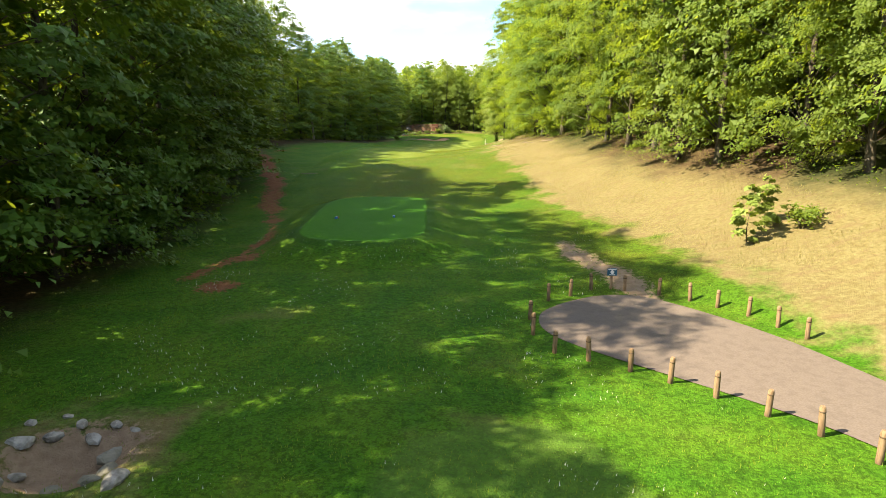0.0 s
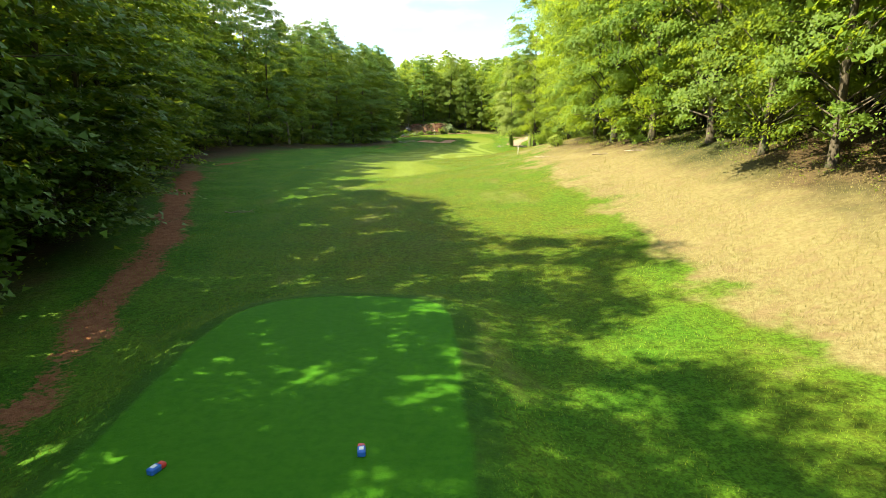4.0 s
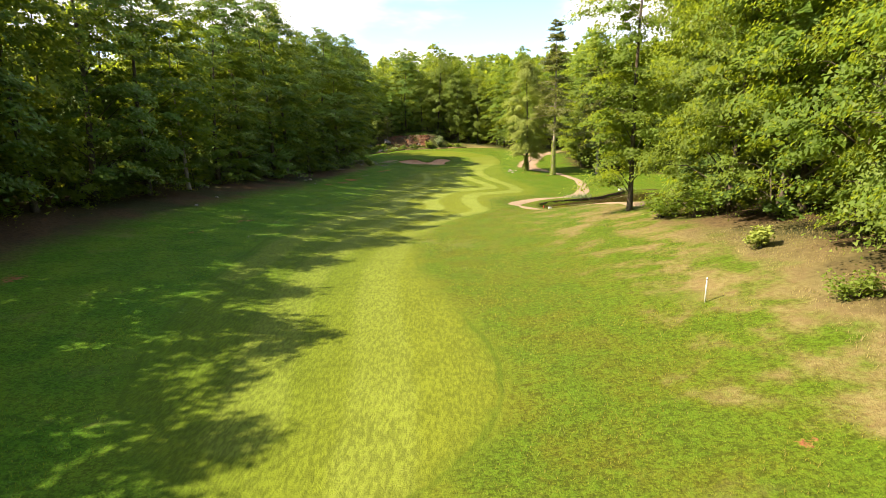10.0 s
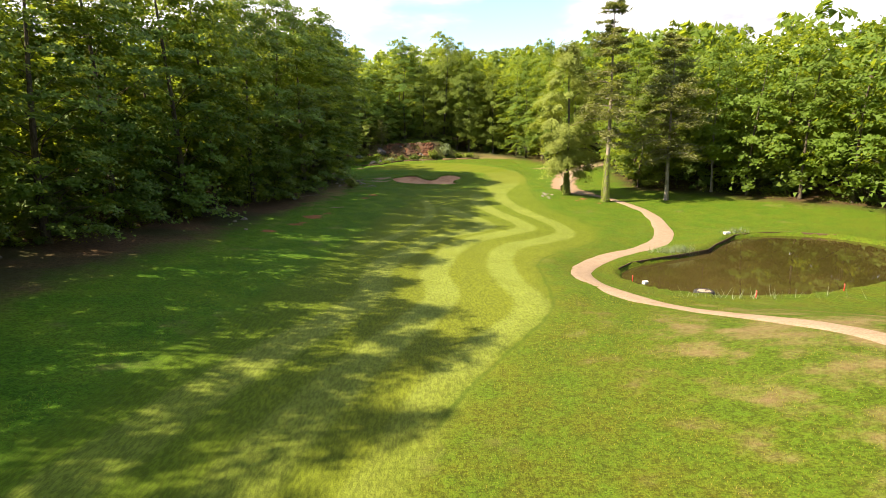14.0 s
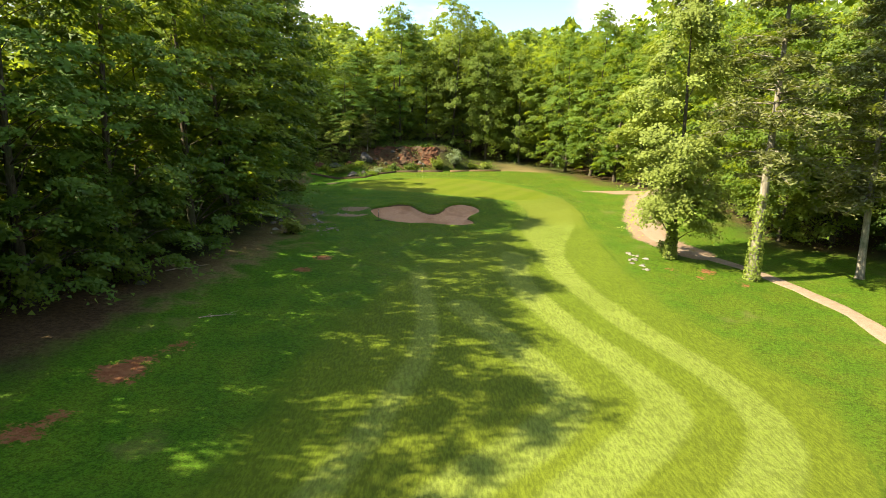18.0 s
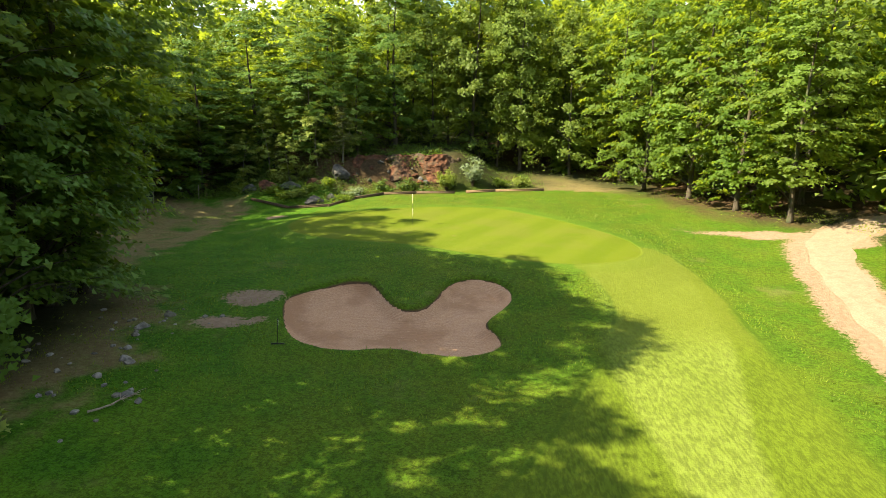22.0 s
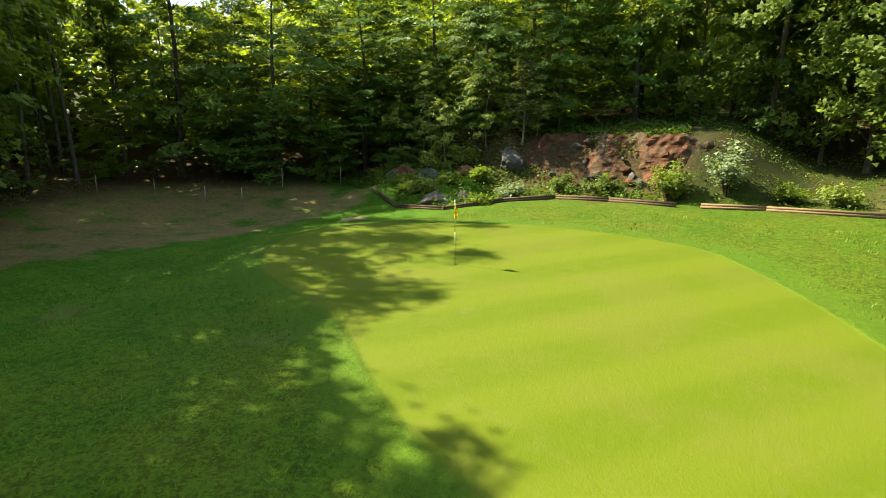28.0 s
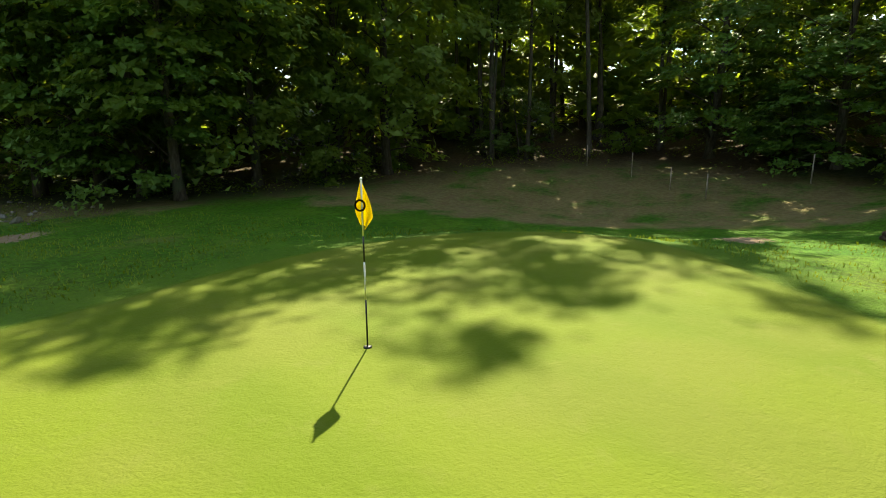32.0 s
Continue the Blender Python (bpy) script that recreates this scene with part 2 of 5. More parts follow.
def height(x, y):
    """The ground's height, with tee, green, bunker, pond and bank."""
    x, y = np.asarray(x, float), np.asarray(y, float)
    z = base_height(x, y)
    far = (np.abs(x) > 60) | (y < -40) | (y > 260)
    tee = inside(x, y, R_TEE)
    z = z + (4.98 + 0.012 * (y - 4) - z) * ease(tee, -2.6, 0.3)
    grn = inside(x, y, R_GREEN)
    z = z + (6.02 + 0.026 * (y - 166) - z) * ease(grn, -4.0, 1.5) * 0.9
    bun = inside(x, y, R_BUNKER)
    z = z + 0.14 * ease(bun, -1.6, -0.2) - 0.16 * ease(bun, -0.1, 0.12) - 0.9 * ease(bun, 0.05, 0.45)
    pond = inside(x, y, R_POND)
    z = z + (WATER_Z + 0.32 - z) * ease(pond, -5.0, -0.4) - 1.1 * ease(pond, -0.35, 0.5)
    park = inside(x, y, R_PARK)
    z = z + (3.96 - z) * ease(park, -2.0, -0.2)
    z = z - 0.55 * (1 - ease(np.hypot(x + 6.3, (y + 14.4) * 1.2), 0.5, 1.4))
    bank = ease(y, 181.6 + 0.5 * np.sin(x * 0.6), 184.6) * ease(x, -27, -20) * (1 - ease(x, -3, 2.5)) * (1 - ease(y, 188, 215))
    z = z + 2.7 * bank
    z = z + 1.0 * ease(y, 175, 179) * ease(-x, 12.5, 15) * (1 - ease(-x, 19, 25)) * (1 - ease(y, 183, 190))
    return np.where(far, base_height(x, y), z)


def hz(x, y):
    return float(height(x, y))


# ---------------------------------------------------------------- node helpers
class Look:
    """A material and short ways to its nodes."""

    def __init__(self, name, rough=0.9, spec=0.2):
        self.m = bpy.data.materials.new(name)
        self.m.use_nodes = True
        self.t = self.m.node_tree
        self.b = self.t.nodes["Principled BSDF"]
        self.b.inputs["Roughness"].default_value = rough
        self.b.inputs["Specular IOR Level"].default_value = spec
        self.pos = self.t.nodes.new("ShaderNodeNewGeometry").outputs["Position"]

    def put(self, sock, v):
        if isinstance(v, bpy.types.NodeSocket):
            self.t.links.new(v, sock)
        elif isinstance(v, tuple):
            sock.default_value = (*v, 1) if len(v) == 3 and sock.type == "RGBA" else v
        else:
            sock.default_value = v

    def noise(self, scale, detail=3, rough=0.55, stretch=None, where=None):
        n = self.t.nodes.new("ShaderNodeTexNoise")
        v = where or self.pos
        if stretch:
            mp = self.t.nodes.new("ShaderNodeMapping")
            mp.inputs["Scale"].default_value = stretch
            self.t.links.new(v, mp.inputs["Vector"])
            v = mp.outputs["Vector"]
        self.t.links.new(v, n.inputs["Vector"])
        n.inputs["Scale"].default_value, n.inputs["Detail"].default_value, n.inputs["Roughness"].default_value = scale, detail, rough
        return n.outputs["Fac"]

    def cells(self, scale):
        n = self.t.nodes.new("ShaderNodeTexVoronoi")
        n.inputs["Scale"].default_value = scale
        self.t.links.new(self.pos, n.inputs["Vector"])
        return n.outputs["Distance"]

    def step(self, v, lo, hi, a=0.0, b=1.0):
        n = self.t.nodes.new("ShaderNodeMapRange")
        n.interpolation_type = "SMOOTHSTEP"
        self.put(n.inputs["Value"], v)
        for k, w in (("From Min", lo), ("From Max", hi), ("To Min", a), ("To Max", b)):
            self.put(n.inputs[k], w)
        return n.outputs["Result"]

    def math(self, op, a, b=0.0, c=0.0):
        n = self.t.nodes.new("ShaderNodeMath")
        n.operation = op
        for s, v in zip(n.inputs, (a, b, c)):
            self.put(s, v)
        return n.outputs[0]

    def mix(self, fac, a, b, way="MIX"):
        n = self.t.nodes.new("ShaderNodeMix")
        n.data_type, n.blend_type = "RGBA", way
        self.put(n.inputs[0], fac), self.put(n.inputs[6], a), self.put(n.inputs[7], b)
        return n.outputs[2]

    def attr(self, name):
        n = self.t.nodes.new("ShaderNodeAttribute")
        n.attribute_name = name
        return n.outputs["Fac"]

    def per_object(self):
        return self.t.nodes.new("ShaderNodeObjectInfo").outputs["Random"]

    def per_island(self):
        return self.t.nodes.new("ShaderNodeNewGeometry").outputs["Random Per Island"]

    def bump(self, v, strength=0.4, dist=0.05):
        n = self.t.nodes.new("ShaderNodeBump")
        n.inputs["Strength"].default_value, n.inputs["Distance"].default_value = strength, dist
        self.t.links.new(v, n.inputs["Height"])
        self.t.links.new(n.outputs["Normal"], self.b.inputs["Normal"])

    def done(self, colour, rough=None):
        self.put(self.b.inputs["Base Color"], colour)
        if rough is not None:
            self.put(self.b.inputs["Roughness"], rough)
        return self.m


def plain(name, c1, c2, scale=8.0, rough=0.7, bump=0.3, dist=0.01, spec=0.3, stretch=None, metal=0.0):
    k = Look(name, rough, spec)
    n = k.noise(scale, 5, 0.6, stretch)
    w = k.noise(scale * 0.18, 2)
    k.b.inputs["Metallic"].default_value = metal
    k.bump(n, bump, dist)
    c = k.mix(k.step(n, 0.3, 0.7), c1, c2)
    return k.done(k.mix(k.step(w, 0.4, 0.75, 0, 0.35), c, tuple(v * 0.6 for v in c1)))


def ground_look():
    k = Look("mown_and_rough_grass", 0.85, 0.10)
    big, mid = k.noise(0.09, 3), k.noise(0.55, 4, 0.6)
    fine, blade = k.noise(5.5, 4, 0.7), k.noise(26, 3, 0.7)
    rough = k.mix(k.step(mid, 0.32, 0.68), (0.031, 0.100, 0.003), (0.065, 0.134, 0.006))
    # yellowing: dry grass plus the warm tint of sunlight, put into the colour
    rough = k.mix(k.math("MULTIPLY", k.attr("a_parched_sunlit"), k.step(mid, 0.35, 0.65, 0.55, 0.92)), rough, (0.075, 0.081, 0.006))
    rough = k.mix(k.step(fine, 0.35, 0.72, 0, 0.55), rough, (0.029, 0.068, 0.004))
    tuft = k.step(k.math("ADD", k.math("MULTIPLY", fine, 0.55), k.math("MULTIPLY", k.noise(15, 3, 0.7), 0.45)), 0.40, 0.60, 0.56, 1.44)
    rough = k.mix(1.0, rough, tuft, "MULTIPLY")
    rough = k.mix(k.step(k.noise(0.28, 4, 0.65), 0.58, 0.72, 0, 0.55), rough, (0.105, 0.112, 0.030))
    mown = k.mix(k.step(mid, 0.3, 0.7), (0.039, 0.082, 0.003), (0.051, 0.097, 0.004))
    mown = k.mix(k.step(fine, 0.3, 0.75, 0, 0.3), mown, (0.040, 0.075, 0.004))
    nap = k.step(k.noise(7, 4, 0.7, (1.6, 0.45, 1)), 0.38, 0.62, 0.76, 1.24)
    # the same sunlight tint on the mown grass
    mown = k.mix(k.math("MULTIPLY", k.attr("a_parched_sunlit"), 0.55), mown, (0.118, 0.124, 0.012))
    pale = k.mix(k.step(fine, 0.3, 0.7), (0.112, 0.148, 0.021), (0.129, 0.162, 0.030))
    edge = k.math("MULTIPLY_ADD", mid, 0.9, -0.45)
    ragged = k.math("ADD", k.math("MULTIPLY", edge, 1.3), k.math("MULTIPLY_ADD", fine, 1.9, -0.95))
    line = k.step(k.math("ADD", k.attr("a_line"), k.math("MULTIPLY", edge, 0.35)), -0.22, 0.22)
    fair = k.mix(k.math("MULTIPLY", k.math("MULTIPLY", line, k.attr("a_pale")), k.step(mid, 0.35, 0.65, 0.7, 1.0)), mown, pale)
    fair = k.mix(1.0, fair, nap, "MULTIPLY")
    col = k.mix(k.step(k.math("ADD", k.attr("a_fair"), k.math("MULTIPLY", ragged, 0.7)), -0.9, 0.9), rough, fair)
    rim = k.step(k.math("ABSOLUTE", k.math("ADD", k.attr("a_fair"), k.math("MULTIPLY", edge, 0.4))), 0.03, 0.13, 0.45, 0.0)
    col = k.mix(k.math("MULTIPLY", rim, k.step(k.noise(0.12, 2), 0.40, 0.56)), col, (0.028, 0.060, 0.003))
    teec = k.mix(k.step(fine, 0.3, 0.7), (0.026, 0.105, 0.002), (0.040, 0.128, 0.004))
    col = k.mix(k.step(k.math("ADD", k.attr("a_pad"), edge), -0.25, 0.25, 0, 0.5), col, (0.071, 0.128, 0.022))
    collar = k.math("ADD", k.attr("a_tee"), k.math("MULTIPLY", edge, 0.5))
    col = k.mix(k.step(collar, -0.75, -0.45, 0, 0.6), col, (0.018, 0.066, 0.004))
    col = k.mix(k.step(collar, -0.12, 0.06), col, teec)
    apron = k.step(k.math("ADD", k.attr("a_green"), k.math("MULTIPLY", edge, 0.3)), -1.45, -1.0)
    col = k.mix(k.math("MULTIPLY", apron, 0.6), col, (0.059, 0.111, 0.007))
    sep = k.t.nodes.new("ShaderNodeSeparateXYZ")
    k.t.links.new(k.pos, sep.inputs[0])
    u = k.math("SUBTRACT", k.math("MULTIPLY", sep.outputs[0], 0.85), k.math("MULTIPLY", sep.outputs[1], 0.5))
    wave = k.math("SINE", k.math("ADD", k.math("MULTIPLY", u, 2.3), k.math("MULTIPLY", edge, 0.4)))
    grn = k.mix(k.step(wave, -0.8, 0.8), (0.067, 0.096, 0.003), (0.079, 0.106, 0.005))
    grn = k.mix(k.step(k.noise(2.2, 4, 0.7), 0.5, 0.75, 0, 0.5), grn, (0.092, 0.108, 0.016))
    grn = k.mix(k.step(k.noise(0.35, 3), 0.45, 0.65, 0, 0.45), grn, (0.090, 0.100, 0.014))
    near = k.step(k.math("ADD", k.attr("a_approach"), k.math("MULTIPLY", edge, 0.3)), 0.2, 0.8, 0, 0.75)
    col = k.mix(near, col, k.mix(k.step(fine, 0.3, 0.7), (0.083, 0.106, 0.008), (0.099, 0.122, 0.014)))
    col = k.mix(k.step(k.math("ADD", k.attr("a_green"), k.math("MULTIPLY", ragged, 0.15)), -0.18, 0.2), col, grn)
    dryc = k.mix(k.step(fine, 0.25, 0.75), (0.109, 0.085, 0.031), (0.174, 0.150, 0.068))
    dryc = k.mix(k.step(k.noise(1.1, 4, 0.6, (1, 2.2, 1)), 0.48, 0.66, 0, 0.6), dryc, (0.131, 0.092, 0.047))
    dry = k.step(k.math("ADD", k.attr("a_dry"), k.math("MULTIPLY", k.math("SUBTRACT", mid, 0.5), 1.5)), 0.3, 0.75)
    col = k.mix(dry, col, dryc)
    col = k.mix(k.step(k.math("ADD", k.attr("a_lip"), k.math("MULTIPLY", edge, 0.1)), 0.02, 0.10), col, (0.085, 0.050, 0.030))
    litter = k.mix(k.step(fine, 0.3, 0.7), (0.030, 0.020, 0.010), (0.078, 0.052, 0.026))
    litter = k.mix(k.step(big, 0.45, 0.6, 0, 0.7), litter, (0.015, 0.030, 0.007))
    col = k.mix(k.step(k.math("ADD", k.attr("a_wood"), k.math("MULTIPLY", edge, 6.0)), -3.2, 1.5), col, litter)
    soil = k.mix(k.step(k.noise(3, 5, 0.7), 0.3, 0.7), (0.135, 0.050, 0.020), (0.220, 0.104, 0.050))
    col = k.mix(k.step(k.math("ADD", k.attr("a_dirt"), k.math("MULTIPLY", ragged, 1.1)), -0.12, 0.2), col, soil)
    pale_soil = k.mix(k.step(k.noise(4, 5, 0.7), 0.3, 0.7), (0.185, 0.128, 0.084), (0.250, 0.182, 0.126))
    col = k.mix(k.step(k.math("ADD", k.attr("a_bare"), k.math("MULTIPLY", ragged, 1.0)), -0.1, 0.25), col, pale_soil)
    short = k.math("MULTIPLY", k.step(k.math("MAXIMUM", k.attr("a_green"), k.attr("a_tee")), -0.1, 0.1, 1.0, 0.25), k.step(k.math("ADD", k.attr("a_fair"), k.math("MULTIPLY", edge, 1.5)), -2.0, 1.2, 1.0, 0.5))
    k.bump(k.math("MULTIPLY", k.math("ADD", blade, k.math("MULTIPLY", fine, 1.5)), short), 0.7, 0.07)
    return k.done(col)


def leaf_look(name, dark, light, warm, see_through=0.38):
    """Leaves that let some light through, a shade apart from tree to tree, bough to bough and leaf to leaf."""
    k = Look(name, 0.55, 0.18)
    c = k.mix(k.per_island(), dark, light)
    c = k.mix(k.math("MULTIPLY", k.per_object(), 0.55), c, warm)
    c = k.mix(k.step(k.noise(0.16, 2), 0.42, 0.62, 0, 0.5), c, tuple(v * 1.25 for v in light))
    k.done(c)
    t = k.t.nodes.new("ShaderNodeBsdfTranslucent")
    k.put(t.inputs["Color"], k.mix(0.65, c, (0.37, 0.45, 0.018)))
    s = k.t.nodes.new("ShaderNodeMixShader")
    s.inputs[0].default_value = see_through
    k.t.links.new(k.b.outputs[0], s.inputs[1])
    k.t.links.new(t.outputs[0], s.inputs[2])
    k.t.links.new(s.outputs[0], k.t.nodes["Material Output"].inputs["Surface"])
    return k.m


def bark_look(name, c1, c2):
    k = Look(name, 0.9, 0.1)
    n = k.noise(9, 5, 0.7, (1, 1, 0.25))
    k.bump(n, 0.8, 0.04)
    c = k.mix(k.step(n, 0.3, 0.7), c1, c2)
    return k.done(k.mix(k.step(k.noise(1.2, 3), 0.5, 0.7, 0, 0.6), c, (0.05, 0.07, 0.03)))


def rock_look(name, c1, c2, c3):
    k = Look(name, 0.92, 0.15)
    n, w, v = k.noise(2.4, 6, 0.65), k.noise(0.5, 3), k.cells(3.2)
    k.bump(k.math("ADD", n, k.math("MULTIPLY", v, 0.6)), 0.9, 0.15)
    c = k.mix(k.step(n, 0.32, 0.68), c1, c2)
    return k.done(k.mix(k.step(w, 0.48, 0.66, 0, 0.8), c, c3))


M_GROUND = ground_look()
M_LEAF = leaf_look("beech_leaves", (0.036, 0.088, 0.010), (0.102, 0.178, 0.026), (0.128, 0.174, 0.030), 0.54)
M_LEAF2 = leaf_look("oak_leaves", (0.046, 0.096, 0.013), (0.126, 0.186, 0.033), (0.146, 0.180, 0.038), 0.5)
# dark ash leaves; the dark colour also stands in for shade in the wood
M_ASH_SHADED = leaf_look("ash_and_shaded_leaves", (0.026, 0.070, 0.009), (0.062, 0.128, 0.015), (0.070, 0.122, 0.014), 0.22)
M_DARKLEAF = leaf_look("holly_leaves", (0.026, 0.060, 0.014), (0.058, 0.104, 0.020), (0.07, 0.105, 0.025), 0.25)
M_NEEDLE = leaf_look("pine_needles", (0.050, 0.070, 0.026), (0.120, 0.134, 0.050), (0.14, 0.135, 0.055), 0.25)
M_BRIGHT = leaf_look("young_green_leaves", (0.095, 0.148, 0.022), (0.180, 0.230, 0.048), (0.19, 0.225, 0.052), 0.32)
M_SILVER = leaf_look("pale_grey_green_leaves", (0.09, 0.13, 0.07), (0.18, 0.23, 0.15), (0.15, 0.19, 0.11), 0.3)
M_BARK = bark_look("grey_brown_bark", (0.036, 0.029, 0.021), (0.100, 0.085, 0.064))
M_PALEBARK = bark_look("pale_grey_bark", (0.13, 0.115, 0.09), (0.27, 0.245, 0.2))
M_ROCK = rock_look("grey_stone", (0.036, 0.036, 0.034), (0.105, 0.102, 0.098), (0.045, 0.058, 0.026))
M_WHITEROCK = rock_look("pale_limestone", (0.085, 0.078, 0.066), (0.24, 0.228, 0.205), (0.08, 0.08, 0.05))
M_PITROCK = rock_look("lichened_pale_stone", (0.13, 0.12, 0.105), (0.34, 0.325, 0.30), (0.16, 0.15, 0.11))
M_REDROCK = rock_look("red_brown_earth_and_stone", (0.034, 0.016, 0.010), (0.118, 0.054, 0.030), (0.062, 0.052, 0.036))


def sand_look():
    """Raked sand: swirling rake lines, damp darker hollows and pale crumbs."""
    k = Look("red_brown_bunker_sand", 0.95, 0.1)
    swirl = k.noise(0.9, 2, 0.5)
    n = k.t.nodes.new("ShaderNodeTexWave")
    n.wave_type, n.rings_direction = "RINGS", "Z"
    k.put(n.inputs["Scale"], 2.4), k.put(n.inputs["Distortion"], 9.0), k.put(n.inputs["Detail Scale"], 0.35)
    k.t.links.new(k.pos, n.inputs["Vector"])
    rake = n.outputs["Fac"]
    grain, damp = k.noise(14, 5, 0.7), k.noise(0.42, 4, 0.6)
    c = k.mix(k.step(grain, 0.35, 0.65), (0.315, 0.185, 0.108), (0.425, 0.260, 0.160))
    c = k.mix(k.step(rake, 0.2, 0.8, 0, 0.16), c, (0.22, 0.125, 0.07))
    c = k.mix(k.step(damp, 0.47, 0.63, 0, 0.62), c, (0.225, 0.120, 0.064))
    c = k.mix(k.step(k.noise(5, 5, 0.75), 0.60, 0.68, 0, 0.5), c, (0.46, 0.33, 0.235))
    k.bump(k.math("ADD", k.math("MULTIPLY", rake, 0.5), k.math("ADD", grain, swirl)), 0.5, 0.04)
    return k.done(c)


M_SAND = sand_look()
M_GRAVEL = plain("pale_crushed_stone", (0.182, 0.136, 0.094), (0.250, 0.196, 0.142), 14, 0.95, 0.5, 0.02, 0.1)
M_ASPHALT = plain("worn_asphalt", (0.104, 0.083, 0.070), (0.132, 0.107, 0.092), 22, 0.9, 0.4, 0.008, 0.2)
M_POST = plain("weathered_round_timber", (0.13, 0.085, 0.048), (0.23, 0.158, 0.095), 6, 0.85, 0.5, 0.01, 0.15, (6, 6, 0.7))
M_LOG = plain("dark_stained_timber", (0.055, 0.038, 0.024), (0.125, 0.088, 0.056), 5, 0.85, 0.5, 0.012, 0.15, (0.6, 4, 4))
M_DEADWOOD = plain("dry_dead_wood", (0.18, 0.14, 0.10), (0.36, 0.31, 0.25), 6, 0.9, 0.5, 0.01, 0.1)
M_SIGN = plain("blue_enamel", (0.012, 0.075, 0.13), (0.018, 0.10, 0.165), 3, 0.4, 0.05, 0.002, 0.4)
M_WHITE = plain("white_paint", (0.62, 0.62, 0.60), (0.74, 0.74, 0.72), 12, 0.5, 0.1, 0.002, 0.4)
M_BLACK = plain("black_lacquer", (0.010, 0.012, 0.012), (0.02, 0.022, 0.02), 12, 0.45, 0.1, 0.002, 0.4)
M_YELLOW = plain("yellow_flag_cloth", (0.58, 0.47, 0.014), (0.68, 0.56, 0.02), 30, 0.8, 0.15, 0.003, 0.1)
M_EMBLEM = plain("grey_print", (0.10, 0.10, 0.10), (0.17, 0.17, 0.16), 30, 0.8, 0.1, 0.002, 0.1)
M_BLUE = plain("blue_plastic", (0.02, 0.10, 0.42), (0.03, 0.14, 0.5), 10, 0.4, 0.05, 0.002, 0.5)
M_RED = plain("red_plastic", (0.5, 0.04, 0.03), (0.6, 0.06, 0.05), 10, 0.4, 0.05, 0.002, 0.5)
M_TYRE = plain("black_rubber", (0.012, 0.012, 0.012), (0.03, 0.03, 0.03), 10, 0.7, 0.3, 0.004, 0.3)


def water_look():
    k = Look("murky_pond_water", 0.03, 0.5)
    k.bump(k.noise(1.6, 3, 0.5), 0.025, 0.04)
    k.b.inputs["IOR"].default_value = 1.33
    return k.done(k.mix(k.step(k.noise(0.15, 2), 0.35, 0.65), (0.030, 0.026, 0.007), (0.044, 0.035, 0.011)))


M_WATER = water_look()


# ---------------------------------------------------------------- building helpers
def mesh_from(name, verts, faces, material, smooth=False):
    me = bpy.data.meshes.new(name)
    me.from_pydata([tuple(map(float, v)) for v in verts], [], [tuple(map(int, f)) for f in faces])
    me.materials.append(material)
    if smooth:
        me.shade_smooth()
    me.update()
    return me


def part(name, bm, material, parent, label=""):
    """A bmesh as one mesh object under a thing or a part."""
    me = bpy.data.meshes.new(name)
    bm.to_mesh(me)
    bm.free()
    me.materials.append(material)
    ob = new(name, me)
    ob.parent = parent
    return tagged(ob, label)


def mesh_part(name, me, parent, label=""):
    ob = new(name, me)
    ob.parent = parent
    return tagged(ob, label)


def thing(name, at, label, category, group="", kind="", rz=0.0):
    ob = new(name)
    ob.empty_display_size = 0.2
    ob.matrix_basis = pose(*at, 0, 0, rz)
    return tagged(ob, label, category, group, kind)


def tube(bm, pts, radii, sides=8, cap=True):
    """A swept tube through points, one radius a point."""
    rings = []
    for i, p in enumerate(pts):
        p = Vector(p)
        d = (Vector(pts[min(i + 1, len(pts) - 1)]) - Vector(pts[max(i - 1, 0)])).normalized()
        a = d.orthogonal().normalized() if abs(d.z) < 0.95 else Vector((1, 0, 0)) - d * d.x
        a.normalize()
        b = d.cross(a)
        rings.append([bm.verts.new(p + (a * math.cos(2 * math.pi * j / sides) + b * math.sin(2 * math.pi * j / sides)) * radii[i]) for j in range(sides)])
    for r, s in zip(rings, rings[1:]):
        for j in range(sides):
            f = bm.faces.new((r[j], r[(j + 1) % sides], s[(j + 1) % sides], s[j]))
            f.smooth = True
    if cap:
        bm.faces.new(rings[0][::-1])
        bm.faces.new(rings[-1])
    return rings


def box(bm, size, at=(0, 0, 0), rz=0.0, bevel=0.0):
    r = bmesh.ops.create_cube(bm, size=1.0, matrix=pose(*at, 0, 0, rz) @ Matrix.Diagonal((*size, 1)))
    if bevel:
        edges = {e for v in r["verts"] for e in v.link_edges}
        bmesh.ops.bevel(bm, geom=list(edges), offset=bevel, segments=1, affect="EDGES")


def lump(seed, size, detail=2, rugged=0.35):
    """A broken stone: an icosphere pushed about and cut by planes."""
    bm = bmesh.new()
    bmesh.ops.create_icosphere(bm, subdivisions=detail, radius=1.0)
    off = Vector((seed * 7.3, seed * 3.1, seed * 1.7))
    rnd = random.Random(seed)
    cuts = [(Vector((rnd.uniform(-1, 1), rnd.uniform(-1, 1), rnd.uniform(-0.3, 1))).normalized(), rnd.uniform(0.55, 0.85)) for _ in range(7)]
    for v in bm.verts:
        v.co *= 1 + rugged * noise.noise(v.co * 1.3 + off) + rugged * 0.5 * noise.noise(v.co * 3.1 + off)
        for n, d in cuts:
            over = v.co.dot(n) - d
            if over > 0:
                v.co -= n * over * 0.85
        v.co = Vector((v.co.x * size[0], v.co.y * size[1], v.co.z * size[2]))
    return bm


